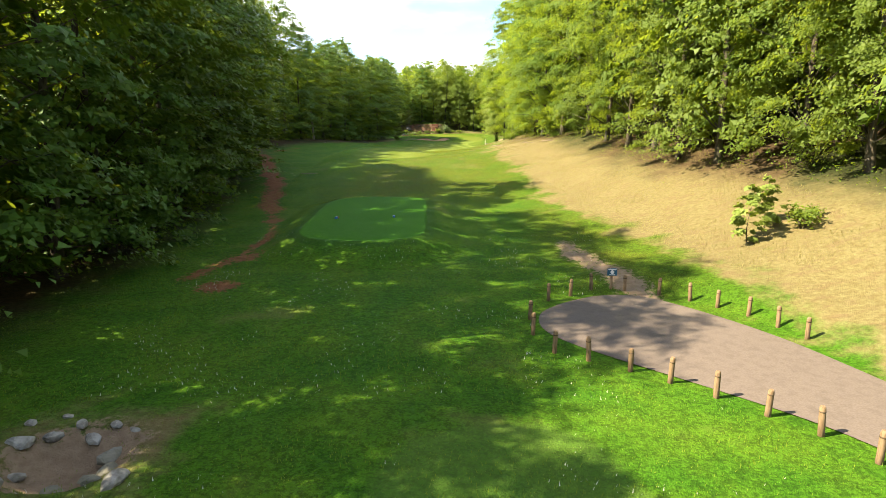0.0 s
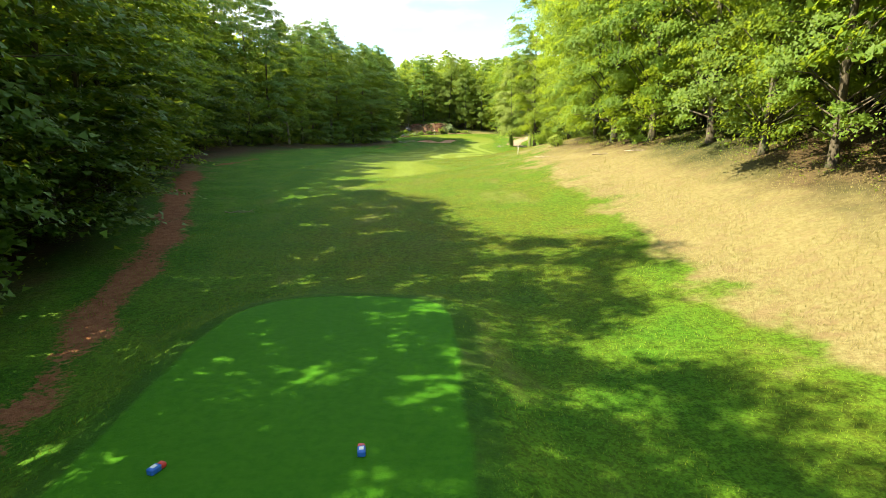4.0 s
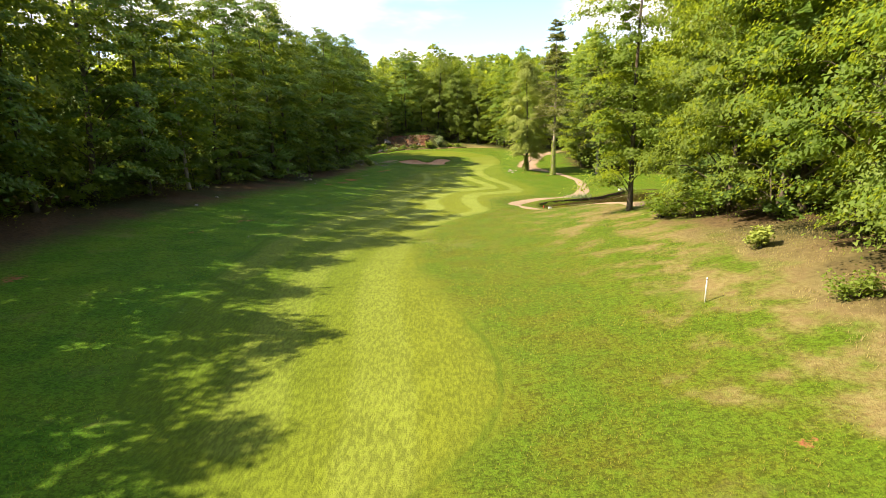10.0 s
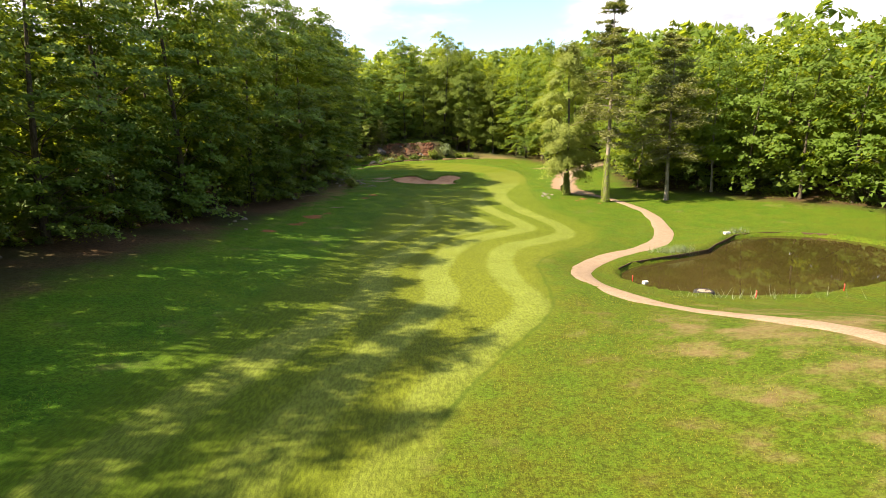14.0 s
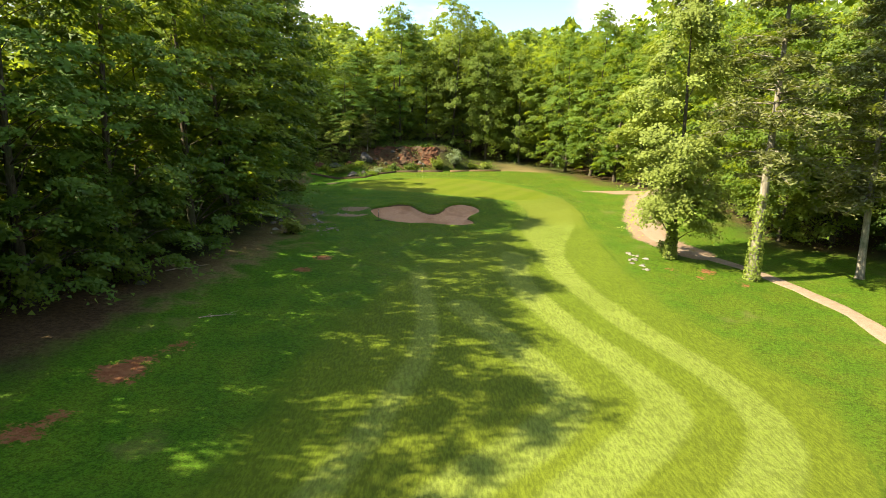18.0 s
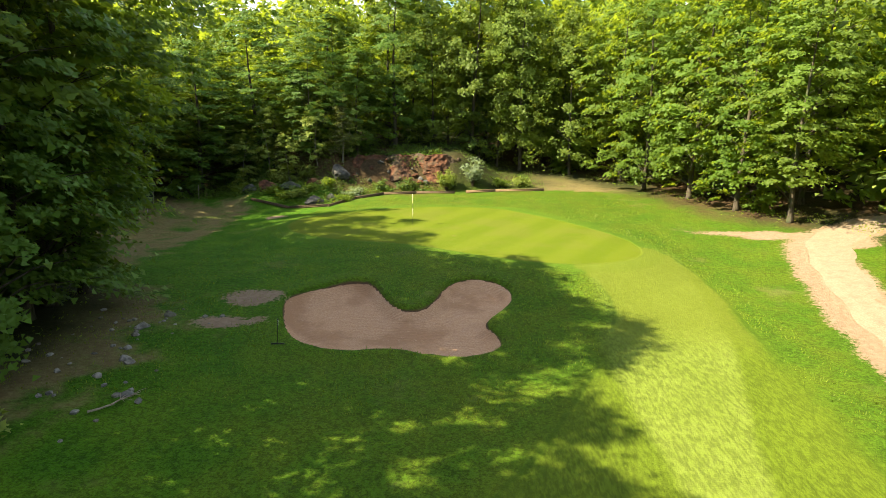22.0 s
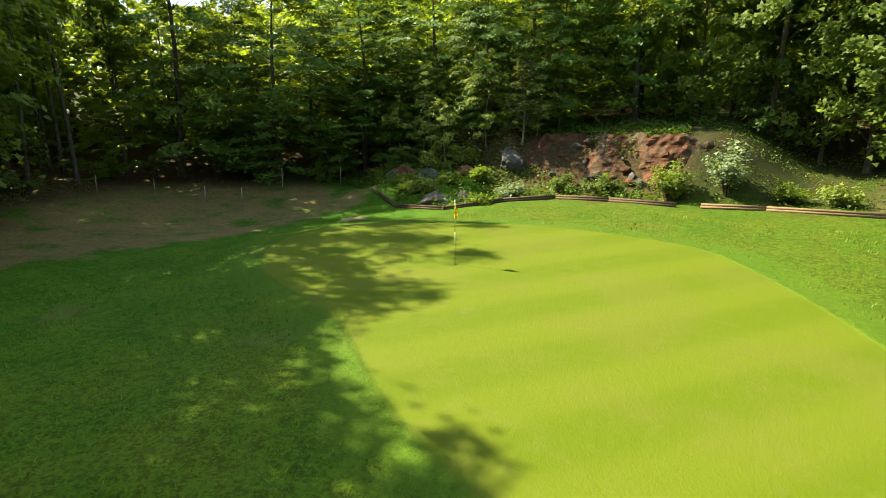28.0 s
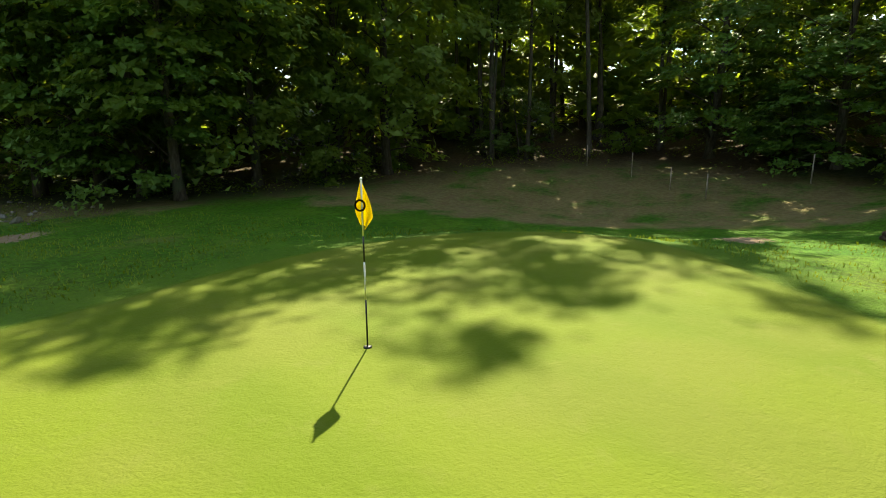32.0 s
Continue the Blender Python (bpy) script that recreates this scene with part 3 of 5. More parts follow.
def sheet(name, outline, level, material, step=0.5):
    """A ground cover inside an outline, at the heights that level(x, y, distance from the edge) gives."""
    pts = np.array(outline)
    lo, hi = pts.min(0), pts.max(0)
    gx, gy = np.meshgrid(np.arange(lo[0], hi[0] + step, step), np.arange(lo[1], hi[1] + step, step))
    gx, gy = gx.ravel(), gy.ravel()
    keep = inside(gx, gy, pts) > step * 0.5
    allp = np.concatenate([pts, np.stack([gx[keep], gy[keep]], 1)])
    n = len(pts)
    v, _, f, *_ = delaunay_2d_cdt([Vector(p) for p in allp.tolist()], [(i, (i + 1) % n) for i in range(n)], [], 1, 1e-5)
    xy = np.array([tuple(p) for p in v])
    z = level(xy[:, 0], xy[:, 1], inside(xy[:, 0], xy[:, 1], pts))
    me = mesh_from(name, np.column_stack([xy, z]), f, material, True)
    return new(name, me)


def ribbon(name, line, widths, material, lift=0.035, across=6, wobble=0.12):
    """A path laid on the ground along a line, with an uneven edge."""
    p = rounded_line(line, 3)
    w = np.interp(np.linspace(0, 1, len(p)), np.linspace(0, 1, len(widths)), widths)
    t = np.gradient(p, axis=0)
    t /= np.linalg.norm(t, axis=1)[:, None]
    verts, faces = [], []
    for i in range(len(p)):
        nx, ny = -t[i, 1], t[i, 0]
        for j in range(across + 1):
            s = (j / across - 0.5) * (w[i] + wobble * noise.noise((p[i, 0] * 0.9, p[i, 1] * 0.9, j * 0.3)))
            x, y = p[i, 0] + nx * s, p[i, 1] + ny * s
            rim = 0.06 if j in (0, across) else 0.0
            verts.append((x, y, hz(x, y) + lift - rim + 0.012 * noise.noise((x * 1.5, y * 1.5, 0))))
    for i in range(len(p) - 1):
        for j in range(across):
            a = i * (across + 1) + j
            faces.append((a, a + 1, a + across + 2, a + across + 1))
    return new(name, mesh_from(name, verts, faces, material, True))


# ---------------------------------------------------------------- the ground
RED_PATH = [(-21.5, 47), (-18.3, 38), (-15.6, 30.5), (-13.4, 24.5), (-12, 18.5), (-10.4, 13), (-8.8, 8), (-8.2, 4.5), (-8.6, 1.5), (-9.4, -2)]
# pale mowing stripes: a line down the middle of each and half its width
STRIPES = (
    ([(10, 166), (8.5, 162), (6.6, 149.3), (5.0, 139.5), (4.7, 132), (5.8, 126.6), (7.0, 122.3), (8.3, 119.1), (8.7, 116.5), (8.1, 114.1), (5.8, 111), (3.2, 108.2), (1.9, 105.6), (1.1, 102),
      (1.0, 97), (1.9, 92.6), (1.2, 89.3), (-1.1, 85.4), (-2.6, 82), (-4.2, 76), (-5.4, 69.5), (-5.6, 64), (-5.2, 57), (-4.4, 51), (-4.3, 45)], 0.85),
    ([(2.2, 137), (1.6, 131), (2.7, 124.8), (4.3, 120.4), (5.2, 117.5), (5.0, 115.4), (3.0, 113), (0.5, 110.4), (-1.1, 107.7), (-1.9, 105), (-2.8, 101), (-3.3, 98), (-2.5, 94), (-3.2, 90),
      (-5.2, 85), (-7.2, 77), (-8.6, 68), (-8.9, 62), (-8.4, 55), (-7.4, 48)], 0.85),
    ([(-1.8, 126), (0.2, 120.6), (1.2, 118.5), (1.8, 116.1), (0.4, 113.6), (-2.2, 111.2), (-3.7, 108.4), (-4.7, 104.5), (-6.0, 101), (-6.5, 97), (-6, 93), (-7.4, 88), (-9.4, 82), (-11.4, 72), (-12, 62)], 0.8),
    ([(-4.5, 133.4), (-3.4, 125), (-3.6, 119), (-4.8, 114.2), (-6.3, 109), (-8.4, 104)], 0.5),
)


def spread(a, b, d):
    """Coordinates that lie d apart from a to b."""
    return np.linspace(a, b, int(round((b - a) / d)) + 1)


def ground_axes():
    near_x = np.unique(np.concatenate([spread(-38, 36, 0.5), spread(-10.5, 2, 0.2)]).round(3))
    out = np.array([2, 5, 9, 14, 22, 35, 60, 120, 260, 600, 1500, 3000.0])
    xs = np.concatenate([-38 - out[::-1], near_x, 36 + out])
    near_y = np.unique(np.concatenate([spread(-28, 194, 0.5), spread(145, 156.5, 0.2)]).round(3))
    ys = np.concatenate([-28 - out[::-1], near_y, 194 + np.array([2, 4, 7, 10, 14, 20, 28, 38, 50, 65, 90, 140, 260, 600, 1500, 3000.0])])
    return xs, ys


def build_ground():
    xs, ys = ground_axes()
    gx, gy = np.meshgrid(xs, ys)
    x, y = gx.ravel(), gy.ravel()
    z = height(x, y)
    wob = np.array([noise.noise((a * 0.35, b * 0.35, 0.0)) for a, b in zip(x, y)])
    flat = np.maximum.reduce([inside(x, y, R_GREEN), inside(x, y, R_TEE), inside(x, y, R_PARK)])
    z = z + 0.06 * wob * (1 - ease(flat, -0.6, 0.2))
    nx, ny = len(xs), len(ys)
    i, j = np.meshgrid(np.arange(ny - 1), np.arange(nx - 1), indexing="ij")
    a = (i * nx + j).ravel()
    me = mesh_from("ground", np.column_stack([x, y, z]), np.column_stack([a, a + 1, a + nx + 1, a + nx]), M_GROUND, True)
    line = np.maximum.reduce([half + (1.7 * ease(y, 136, 150) if i == 0 else 0.0) - line_distance(x, y, rounded_line(pts)) for i, (pts, half) in enumerate(STRIPES)])
    dirt = 0.55 * ease(y, 4, 30) + 0.30 - line_distance(x, y, rounded_line(RED_PATH)) - 0.5 * wob
    for px, py, r in ((-10.3, 133.4, 0.8), (-10.8, 130, 0.4), (-13.7, 115.8, 0.85), (-12.9, 118.3, 0.45), (-14.3, 111.6, 0.6), (-15.4, 107.5, 0.5), (-8.4, 1.5, 0.9),
                      (-7.6, -3, 0.9), (-9.6, 10.5, 0.6), (13.5, 133, 0.5), (14.6, 134.4, 0.5), (12.2, 134.6, 0.5), (16, 132, 0.7), (4, 46, 0.25)):
        dirt = np.maximum(dirt, r * 0.8 - np.hypot(x - px, y - py) + 0.45 * wob)
    for half, a, b in ((0.26, (-13.8, 115.4), (-13.3, 117.6)), (0.12, (-14.5, 110.8), (-14, 112.6)), (0.15, (-21.4, 52), (-20.5, 60.6)), (0.1, (-18.2, 68.8), (-17.2, 71.8)), (0.15, (-16, 75.6), (-15.6, 76.6))):
        dirt = np.maximum(dirt, half - line_distance(x, y, [a, b]) + 0.45 * wob)
    bare = 1.75 - line_distance(x, y, rounded_line([(15.6, 139.4), (14.2, 143), (15.2, 149), (17.2, 155), (18.6, 160), (20.5, 163.5), (26, 166)]))
    bare = np.maximum(bare, 1.25 - np.hypot(x + 6.2, (y + 14.3) * 1.1) + 0.4 * wob)
    bare = np.maximum(bare, 0.55 * (1 - 0.6 * ease(y, 1.5, 4.5)) - line_distance(x, y, rounded_line([(8.1, -4.2), (7.6, -1.8), (7.0, 0.2), (6.6, 2.2), (6.7, 4.6)])) + 0.25 * wob)
    for px, py, r in ((-10.8, 151.3, 1.45), (-16.5, 172, 0.9), (18, 165, 1.6), (21.5, 162.5, 1.9), (-11.1, 148.5, 0.95), (-9.8, 148.7, 0.45)):
        bare = np.maximum(bare, r - np.hypot(x - px, (y - py) * 1.4) + 0.3 * wob)
    bare = np.maximum(bare, 1.0 - 0.16 * (20 - np.clip(x, 12, 20)) * 0.6 - line_distance(x, y, [(13.4, 166.4), (16, 165.8), (20, 164.2)]) + 0.5 * wob)
    right = np.interp(y, (-30, 0, 6, 12, 20, 30, 37, 45, 52, 57, 66, 74), (14.5, 10.8, 9.9, 8.0, 7.4, 7.0, 6.2, 5.8, 7.6, 8.4, 11, 14))
    dry = ease(x - right, -3.4, 3.0) * (1 - ease(y, 70, 80))
    dry = np.maximum(dry, 0.50 * ease(x, -2, 8) * ease(y, 24, 40) * (1 - ease(y, 84, 98)))
    dry = np.maximum(dry, 0.72 * ease(y, 179.5, 182) * ease(x, 2, 6))
    dry = np.maximum(dry, 0.68 * ease(-x, 17.5, 21) * ease(y, 150, 157) * (1 - ease(y, 176, 182)))
    dry = np.maximum(dry, 0.55 * np.clip(1.6 - np.hypot(x + 6.2, y + 14) / 2.4, 0, 1))
    wood = -inside(x, y, R_OPEN)
    dry = np.maximum(dry, 0.8 * ease(wood, -7, -0.5) * ease(-x, 8, 11) * ease(y, 30, 55) * (1 - ease(y, 150, 156)))
    bank = 4.5 - np.hypot((x + 10) * 0.32, y - 186)
    wood = np.maximum(wood, np.where(y > 150, bank, -99))
    wood = wood + 4.0 * ease(-x, 11, 18) * ease(y, 46, 62) * (1 - ease(y, 116, 134))
    # where grass is yellowed: dry ground, and ground the sun reaches
    parched_sunlit = np.maximum.reduce([ease(x, -13, -3) * ease(y, 6, 26) * (1 - 0.4 * ease(y, 100, 130)), 0.95 * ease(x, 3, 8.5) * ease(y, -10, 2) * (1 - ease(y, 26, 40)), 0.75 * ease(x, -15, -9) * ease(y, 162, 174)])
    for name, vals in (("a_parched_sunlit", parched_sunlit), ("a_fair", inside(x, y, R_FAIR)), ("a_green", inside(x, y, R_GREEN)), ("a_tee", inside(x, y, R_TEE)), ("a_line", line), ("a_pale", 0.42 + 0.58 * ease(y, 74, 88) - 0.25 * ease(y, 132, 142)), ("a_lip", np.clip(inside(x, y, R_BUNKER), -5, 5)), ("a_approach", ease(inside(x, y, R_FAIR), -0.1, 0.3) * ease(y, 143, 154)), ("a_pad", inside(x, y, rounded(NEAR_TEE))),
                       ("a_dirt", dirt), ("a_bare", bare), ("a_dry", dry), ("a_wood", np.clip(wood, -30, 30))):
        me.attributes.new(name, "FLOAT", "POINT").data.foreach_set("value", vals.astype(np.float32))
    return tagged(new("ground", me), "mown fairway, rough and forest floor on rolling ground", "ground", kind="structure")


build_ground()

tagged(sheet("pavement", R_PARK, lambda x, y, d: np.full(len(x), 3.985) + 0.02 * ease(d, 0, 1.5), M_ASPHALT, 0.8),
       "worn grey asphalt turning place edged by timber bollards", "pavement", kind="structure")


def sand_level(x, y, d):
    ripple = np.array([noise.noise((a * 1.1, b * 1.1, 2.0)) for a, b in zip(x, y)])
    return base_height(x, y) - 0.02 - 0.36 * ease(d, 0, 0.6) - 0.14 * ease(d, 0.5, 2.4) + 0.05 * ripple * ease(d, 0, 0.8)


tagged(sheet("sand_bunker", R_BUNKER, sand_level, M_SAND, 0.25), "red-brown raked sand in a kidney-shaped golf bunker", "bunker", kind="structure")
tagged(sheet("water", rounded(POND, 3), lambda x, y, d: np.full(len(x), WATER_Z), M_WATER, 2.0), "still murky brown-green pond water", "water", kind="structure")
tagged(ribbon("gravel_path", [(36, 170), (27, 166.5), (22, 164.2), (19.6, 161), (17.8, 155.5), (15.8, 149.5), (14.6, 144.5), (14.7, 141), (16.6, 138), (18.4, 135), (19.4, 131), (19.9, 127.5),
                              (19.2, 122), (17.7, 116.5), (14.6, 111.4), (9.8, 106.4), (7.0, 102.8), (5.9, 99.6), (6.0, 96), (7.0, 93.4), (8.4, 90), (9.6, 86.8), (10.6, 83.5), (11.1, 80),
                              (11.2, 77), (12, 74), (15, 72), (20, 71), (28, 70)],
              [2.4, 2.8, 2.8, 2.6, 2.2, 1.7, 1.4, 1.3, 1.3, 1.4, 1.7, 2.0, 1.7, 1.4, 1.5, 1.5, 1.4, 1.2, 1.2, 1.4, 1.8, 2.2, 2.2, 2.0], M_GRAVEL),
       "pale crushed-stone cart path winding past the pond", "path", kind="structure")


# ---------------------------------------------------------------- tee and turning place
def bollard():
    ob = thing("bollard", (0, 0, 0), "round weathered timber bollard with a chamfered top", "bollard", "bollards round the turning place")
    bm = bmesh.new()
    tube(bm, [(0, 0, -0.25), (0.002, 0, 0.2), (0.004, 0.003, 0.6), (0.004, 0.003, 0.655)], [0.068, 0.066, 0.063, 0.045], 12)
    part("post", bm, M_POST, ob)
    bm = bmesh.new()
    tube(bm, [(0.003, 0.002, 0.52), (0.003, 0.002, 0.55)], [0.067, 0.067], 12)
    part("groove_ring", bm, M_LOG, ob, "dark weathered groove")
    return ob


BOLLARDS = [(3.6, -6.4), (3.5, -7.8), (3.9, -9.2), (4.7, -9.75), (5.6, -10.4), (6.35, -11.1), (7.1, -11.9), (7.85, -12.7), (8.5, -13.5), (8.95, -14.5), (4.5, -4.4),
            (5.4, -3.75), (6.3, -3.1), (7.5, -3.2), (8.6, -3.7), (9.4, -4.5), (10.0, -5.3), (10.6, -6.2), (11.0, -7.2), (11.3, -8.2)]
proto = bollard()
rnd = random.Random(4)
for i, (x, y) in enumerate(BOLLARDS):
    m = pose(x, y, hz(x, y), rnd.uniform(-3, 3), rnd.uniform(-3, 3), rnd.uniform(0, 360)) @ Matrix.Diagonal((1, 1, rnd.uniform(0.95, 1.08), 1))
    if i == 0:
        proto.matrix_basis = m
    else:
        copy_thing(proto, m)


def sign_board():
    ob = thing("hole_sign", (7.05, -3.0, hz(7.05, -3.0)), "small blue hole sign on a squat timber post", "sign")
    bm = bmesh.new()
    tube(bm, [(0, 0, -0.2), (0, 0, 0.62)], [0.055, 0.05], 10)
    part("post", bm, M_POST, ob)
    bm = bmesh.new()
    box(bm, (0.36, 0.03, 0.27), (0, -0.065, 0.68), 0, 0.006)
    part("board", bm, M_SIGN, ob, "blue enamelled board")
    bm = bmesh.new()
    box(bm, (0.30, 0.006, 0.035), (0, -0.084, 0.775))
    part("text_bar", bm, M_WHITE, ob)
    bm = bmesh.new()
    bmesh.ops.create_cone(bm, cap_ends=True, segments=20, radius1=0.07, radius2=0.07, depth=0.006, matrix=pose(0, -0.084, 0.68, 90))
    part("disc", bm, M_WHITE, ob, "pale round emblem")
    bm = bmesh.new()
    box(bm, (0.22, 0.006, 0.025), (0, -0.084, 0.582))
    part("text_bar", bm, M_WHITE, ob)


sign_board()


def tee_marker(x, y, rz):
    ob = thing("tee_marker", (x, y, hz(x, y)), "blue and red wedge-shaped tee marker on the mown tee", "tee marker", "tee markers", rz=rz)
    bm = bmesh.new()
    box(bm, (0.13, 0.2, 0.11), (0, -0.04, 0.05), 0, 0.02)
    part("body", bm, M_BLUE, ob)
    bm = bmesh.new()
    box(bm, (0.12, 0.1, 0.09), (0, 0.11, 0.045), 0, 0.02)
    part("nose", bm, M_RED, ob, "red front block")
    bm = bmesh.new()
    box(bm, (0.07, 0.09, 0.006), (0, -0.04, 0.107))
    part("plate", bm, M_WHITE, ob, "white plate")


tee_marker(-5.1, 7.2, -20)
tee_marker(-2.05, 7.7, 8)


def flagstick():
    x, y = -5.0, 166.0
    ob = thing("flagstick", (x, y, hz(x, y)), "yellow flag on a black and white striped flagstick in the hole", "flagstick")
    stripes = ((0.0, 0.62, M_BLACK), (0.62, 1.1, M_WHITE), (1.1, 1.42, M_BLACK), (1.42, 2.1, M_WHITE))
    for a, b, m in stripes:
        bm = bmesh.new()
        tube(bm, [(0, 0, a), (0, 0, b)], [0.011, 0.011], 10)
        part("pole_section", bm, m, ob)
    bm = bmesh.new()
    tube(bm, [(0, 0, 0.0), (0, 0, 0.012), (0, 0, 0.02)], [0.055, 0.055, 0.03], 16)
    part("collar", bm, M_BLACK, ob, "black collar over the cup")
    bm = bmesh.new()
    bmesh.ops.create_icosphere(bm, subdivisions=2, radius=0.018, matrix=pose(0, 0, 2.11))
    part("finial", bm, M_WHITE, ob)
    # a limp cloth: it hangs from the pole's top and falls into folds
    bm = bmesh.new()
    rows, cols = 14, 12
    grid = []
    for i in range(rows + 1):
        v = i / rows
        zt = 2.09 - v * 0.52
        wide = 0.03 + 0.26 * math.sin(min(v * 1.35, 1.0) * math.pi / 2) * (1 - 0.75 * max(0, v - 0.72) / 0.28)
        line = []
        for j in range(cols + 1):
            u = j / cols
            out = wide * u * 0.72
            fold = 0.055 * math.sin(u * 7.5 + v * 1.2) * (0.3 + u) * v
            sag = 0.12 * u * (0.3 + v)
            line.append(bm.verts.new((0.10 * wide - out * 0.35 + fold, -0.25 * wide + out, zt - sag * (1 - v * 0.6))))
        grid.append(line)
    for i in range(rows):
        for j in range(cols):
            f = bm.faces.new((grid[i][j], grid[i][j + 1], grid[i + 1][j + 1], grid[i + 1][j]))
            f.smooth = True
    bmesh.ops.solidify(bm, geom=list(bm.faces), thickness=0.004)
    cloth = part("flag", bm, M_YELLOW, ob, "limp yellow flag cloth")
    bm = bmesh.new()
    for r1, r2, k in ((0.075, 0.05, 0),):
        a = [bm.verts.new((0.055 + 0.0, r1 * math.cos(t), 1.80 + r1 * math.sin(t))) for t in np.linspace(0, 2 * math.pi, 24, endpoint=False)]
        b = [bm.verts.new((0.055 + 0.0, r2 * math.cos(t), 1.80 + r2 * math.sin(t))) for t in np.linspace(0, 2 * math.pi, 24, endpoint=False)]
        for i in range(24):
            bm.faces.new((a[i], a[(i + 1) % 24], b[(i + 1) % 24], b[i]))
    bmesh.ops.solidify(bm, geom=list(bm.faces), thickness=0.003)
    em = part("emblem", bm, M_EMBLEM, cloth, "grey ring emblem")
    return ob


flagstick()


# ---------------------------------------------------------------- trees
def leaf_mesh(name, centres, ups, sizes, material, seed, aspect=0.85):
    """Many small bent leaf sprays in one mesh, each an island of its own."""
    r = np.random.RandomState(seed)
    n = len(centres)
    up = ups + r.normal(0, 0.45, (n, 3))
    up /= np.linalg.norm(up, axis=1)[:, None]
    d = r.normal(0, 1, (n, 3))
    d -= up * np.sum(d * up, 1)[:, None]
    d /= np.linalg.norm(d, axis=1)[:, None]
    s = np.cross(up, d)
    L = sizes[:, None]
    W = L * aspect * (0.7 + 0.6 * r.rand(n))[:, None]
    a = centres - d * L * 0.5 + s * W * (r.rand(n)[:, None] - 0.5) * 0.5
    b = centres + d * L * 0.3 + s * W * 0.5 + up * L * 0.08
    c = centres + d * L * (0.1 + 0.4 * r.rand(n)[:, None]) - s * W * 0.5 - up * L * 0.08
    v = np.stack([a, b, c], 1).reshape(-1, 3)
    f = np.arange(n * 3).reshape(-1, 3)
    return mesh_from(name, v, f, material)


def broad_tree(seed, tall, wide, foot, leaves, size, leaf, bark, label, clusters=60, trunk_r=0.2, flat=0.4, group="trees of the surrounding wood", shape=1.0, sides=9, fine=0.23, aspect=0.85, low=0.58):
    """A leafy tree: tapered trunk, limbs that end in flat layered sprays, and a crown of leaves on those sprays."""
    rnd = random.Random(seed)
    r = np.random.RandomState(seed)
    ob = thing("tree", (0, 0, -0.15), label, "tree", group)
    bm = bmesh.new()
    lean = Vector((rnd.uniform(-0.5, 0.5), rnd.uniform(-0.5, 0.5), 0))
    spine = lambda t: Vector((lean.x * t * t + 0.16 * math.sin(t * 5 + seed), lean.y * t * t + 0.16 * math.cos(t * 4 + seed), t * tall * 0.93))
    ts = [0, 0.02, 0.07, 0.16, 0.3, 0.45, 0.6, 0.75, 0.88, 1.0]
    tube(bm, [spine(t) for t in ts], [trunk_r * (1.55 if t == 0 else 1.2 if t < 0.05 else 1.02 - 0.95 * t) for t in ts], sides)
    centres = []
    for i in range(clusters):
        q = (i + rnd.random()) / clusters
        zz = foot + (tall - foot) * (q ** 0.92)
        prof = max(0.0, 1 - ((q - 0.36) / 0.67) ** 2) ** 0.85 if q > 0.36 else low + (1 - low) * q / 0.36
        ang = rnd.uniform(0, 2 * math.pi)
        lobe = 1.0 + 0.55 * noise.noise((math.cos(ang) * 1.1 + seed, math.sin(ang) * 1.1, zz * 0.22))
        rad = wide * max(0.12, prof * shape) * lobe * (0.38 + 0.62 * math.sqrt(rnd.random()))
        c = Vector((math.cos(ang) * rad, math.sin(ang) * rad, zz + rnd.uniform(-0.7, 0.7)))
        centres.append((c, rnd.uniform(0.55, 1.5)))
        if i % 6 == 0 or (q < 0.12 and i % 3 == 0):
            t0 = max(0.06, min(0.93, (zz - 0.28 * rad) / (tall * 0.93) - rnd.uniform(0.02, 0.08)))
            s = spine(t0)
            e = c + spine(zz / tall) * 0.0
            mid = s.lerp(e, 0.55) + Vector((0, 0, 0.10 * rad))
            rr = trunk_r * 0.22 * (1.1 - t0)
            tube(bm, [s, mid, e], [rr, rr * 0.6, rr * 0.2], 4, False)
    part("trunk", bm, bark, ob)
    C = np.array([tuple(c) for c, _ in centres])
    S = np.array([s for _, s in centres])
    odds = 1.15 - 0.62 * np.linspace(0, 1, len(C)) ** 2
    which = r.choice(len(C), leaves, p=odds / odds.sum())
    spread_r = wide * fine * S[which] * np.where(r.rand(leaves) < 0.24, 1.8, 1.0)
    g = r.normal(0, 1, (leaves, 3))
    g /= np.linalg.norm(g, axis=1)[:, None]
    g *= (r.rand(leaves) ** 0.45)[:, None]
    hd = C[which][:, :2]
    outward = np.column_stack([hd / (np.linalg.norm(hd, axis=1)[:, None] + 0.3), np.zeros(leaves)])
    side = np.column_stack([-outward[:, 1], outward[:, 0], np.zeros(leaves)])
    off = (outward * g[:, :1] * 1.35 + side * g[:, 1:2] * 0.9) * spread_r[:, None]
    off[:, 2] += g[:, 2] * spread_r * flat
    along = np.sum(off * outward, 1)
    off[:, 2] -= 0.38 * np.maximum(along, 0) + 0.10 * along ** 2
    P = C[which] + off
    ups = np.tile((0, 0, 1.0), (leaves, 1)) + outward * 0.95
    sz = size * (0.6 + 0.8 * r.rand(leaves))
    mesh_part("crown", leaf_mesh("crown", P, ups, sz, leaf, seed + 1, aspect), ob)
    return ob


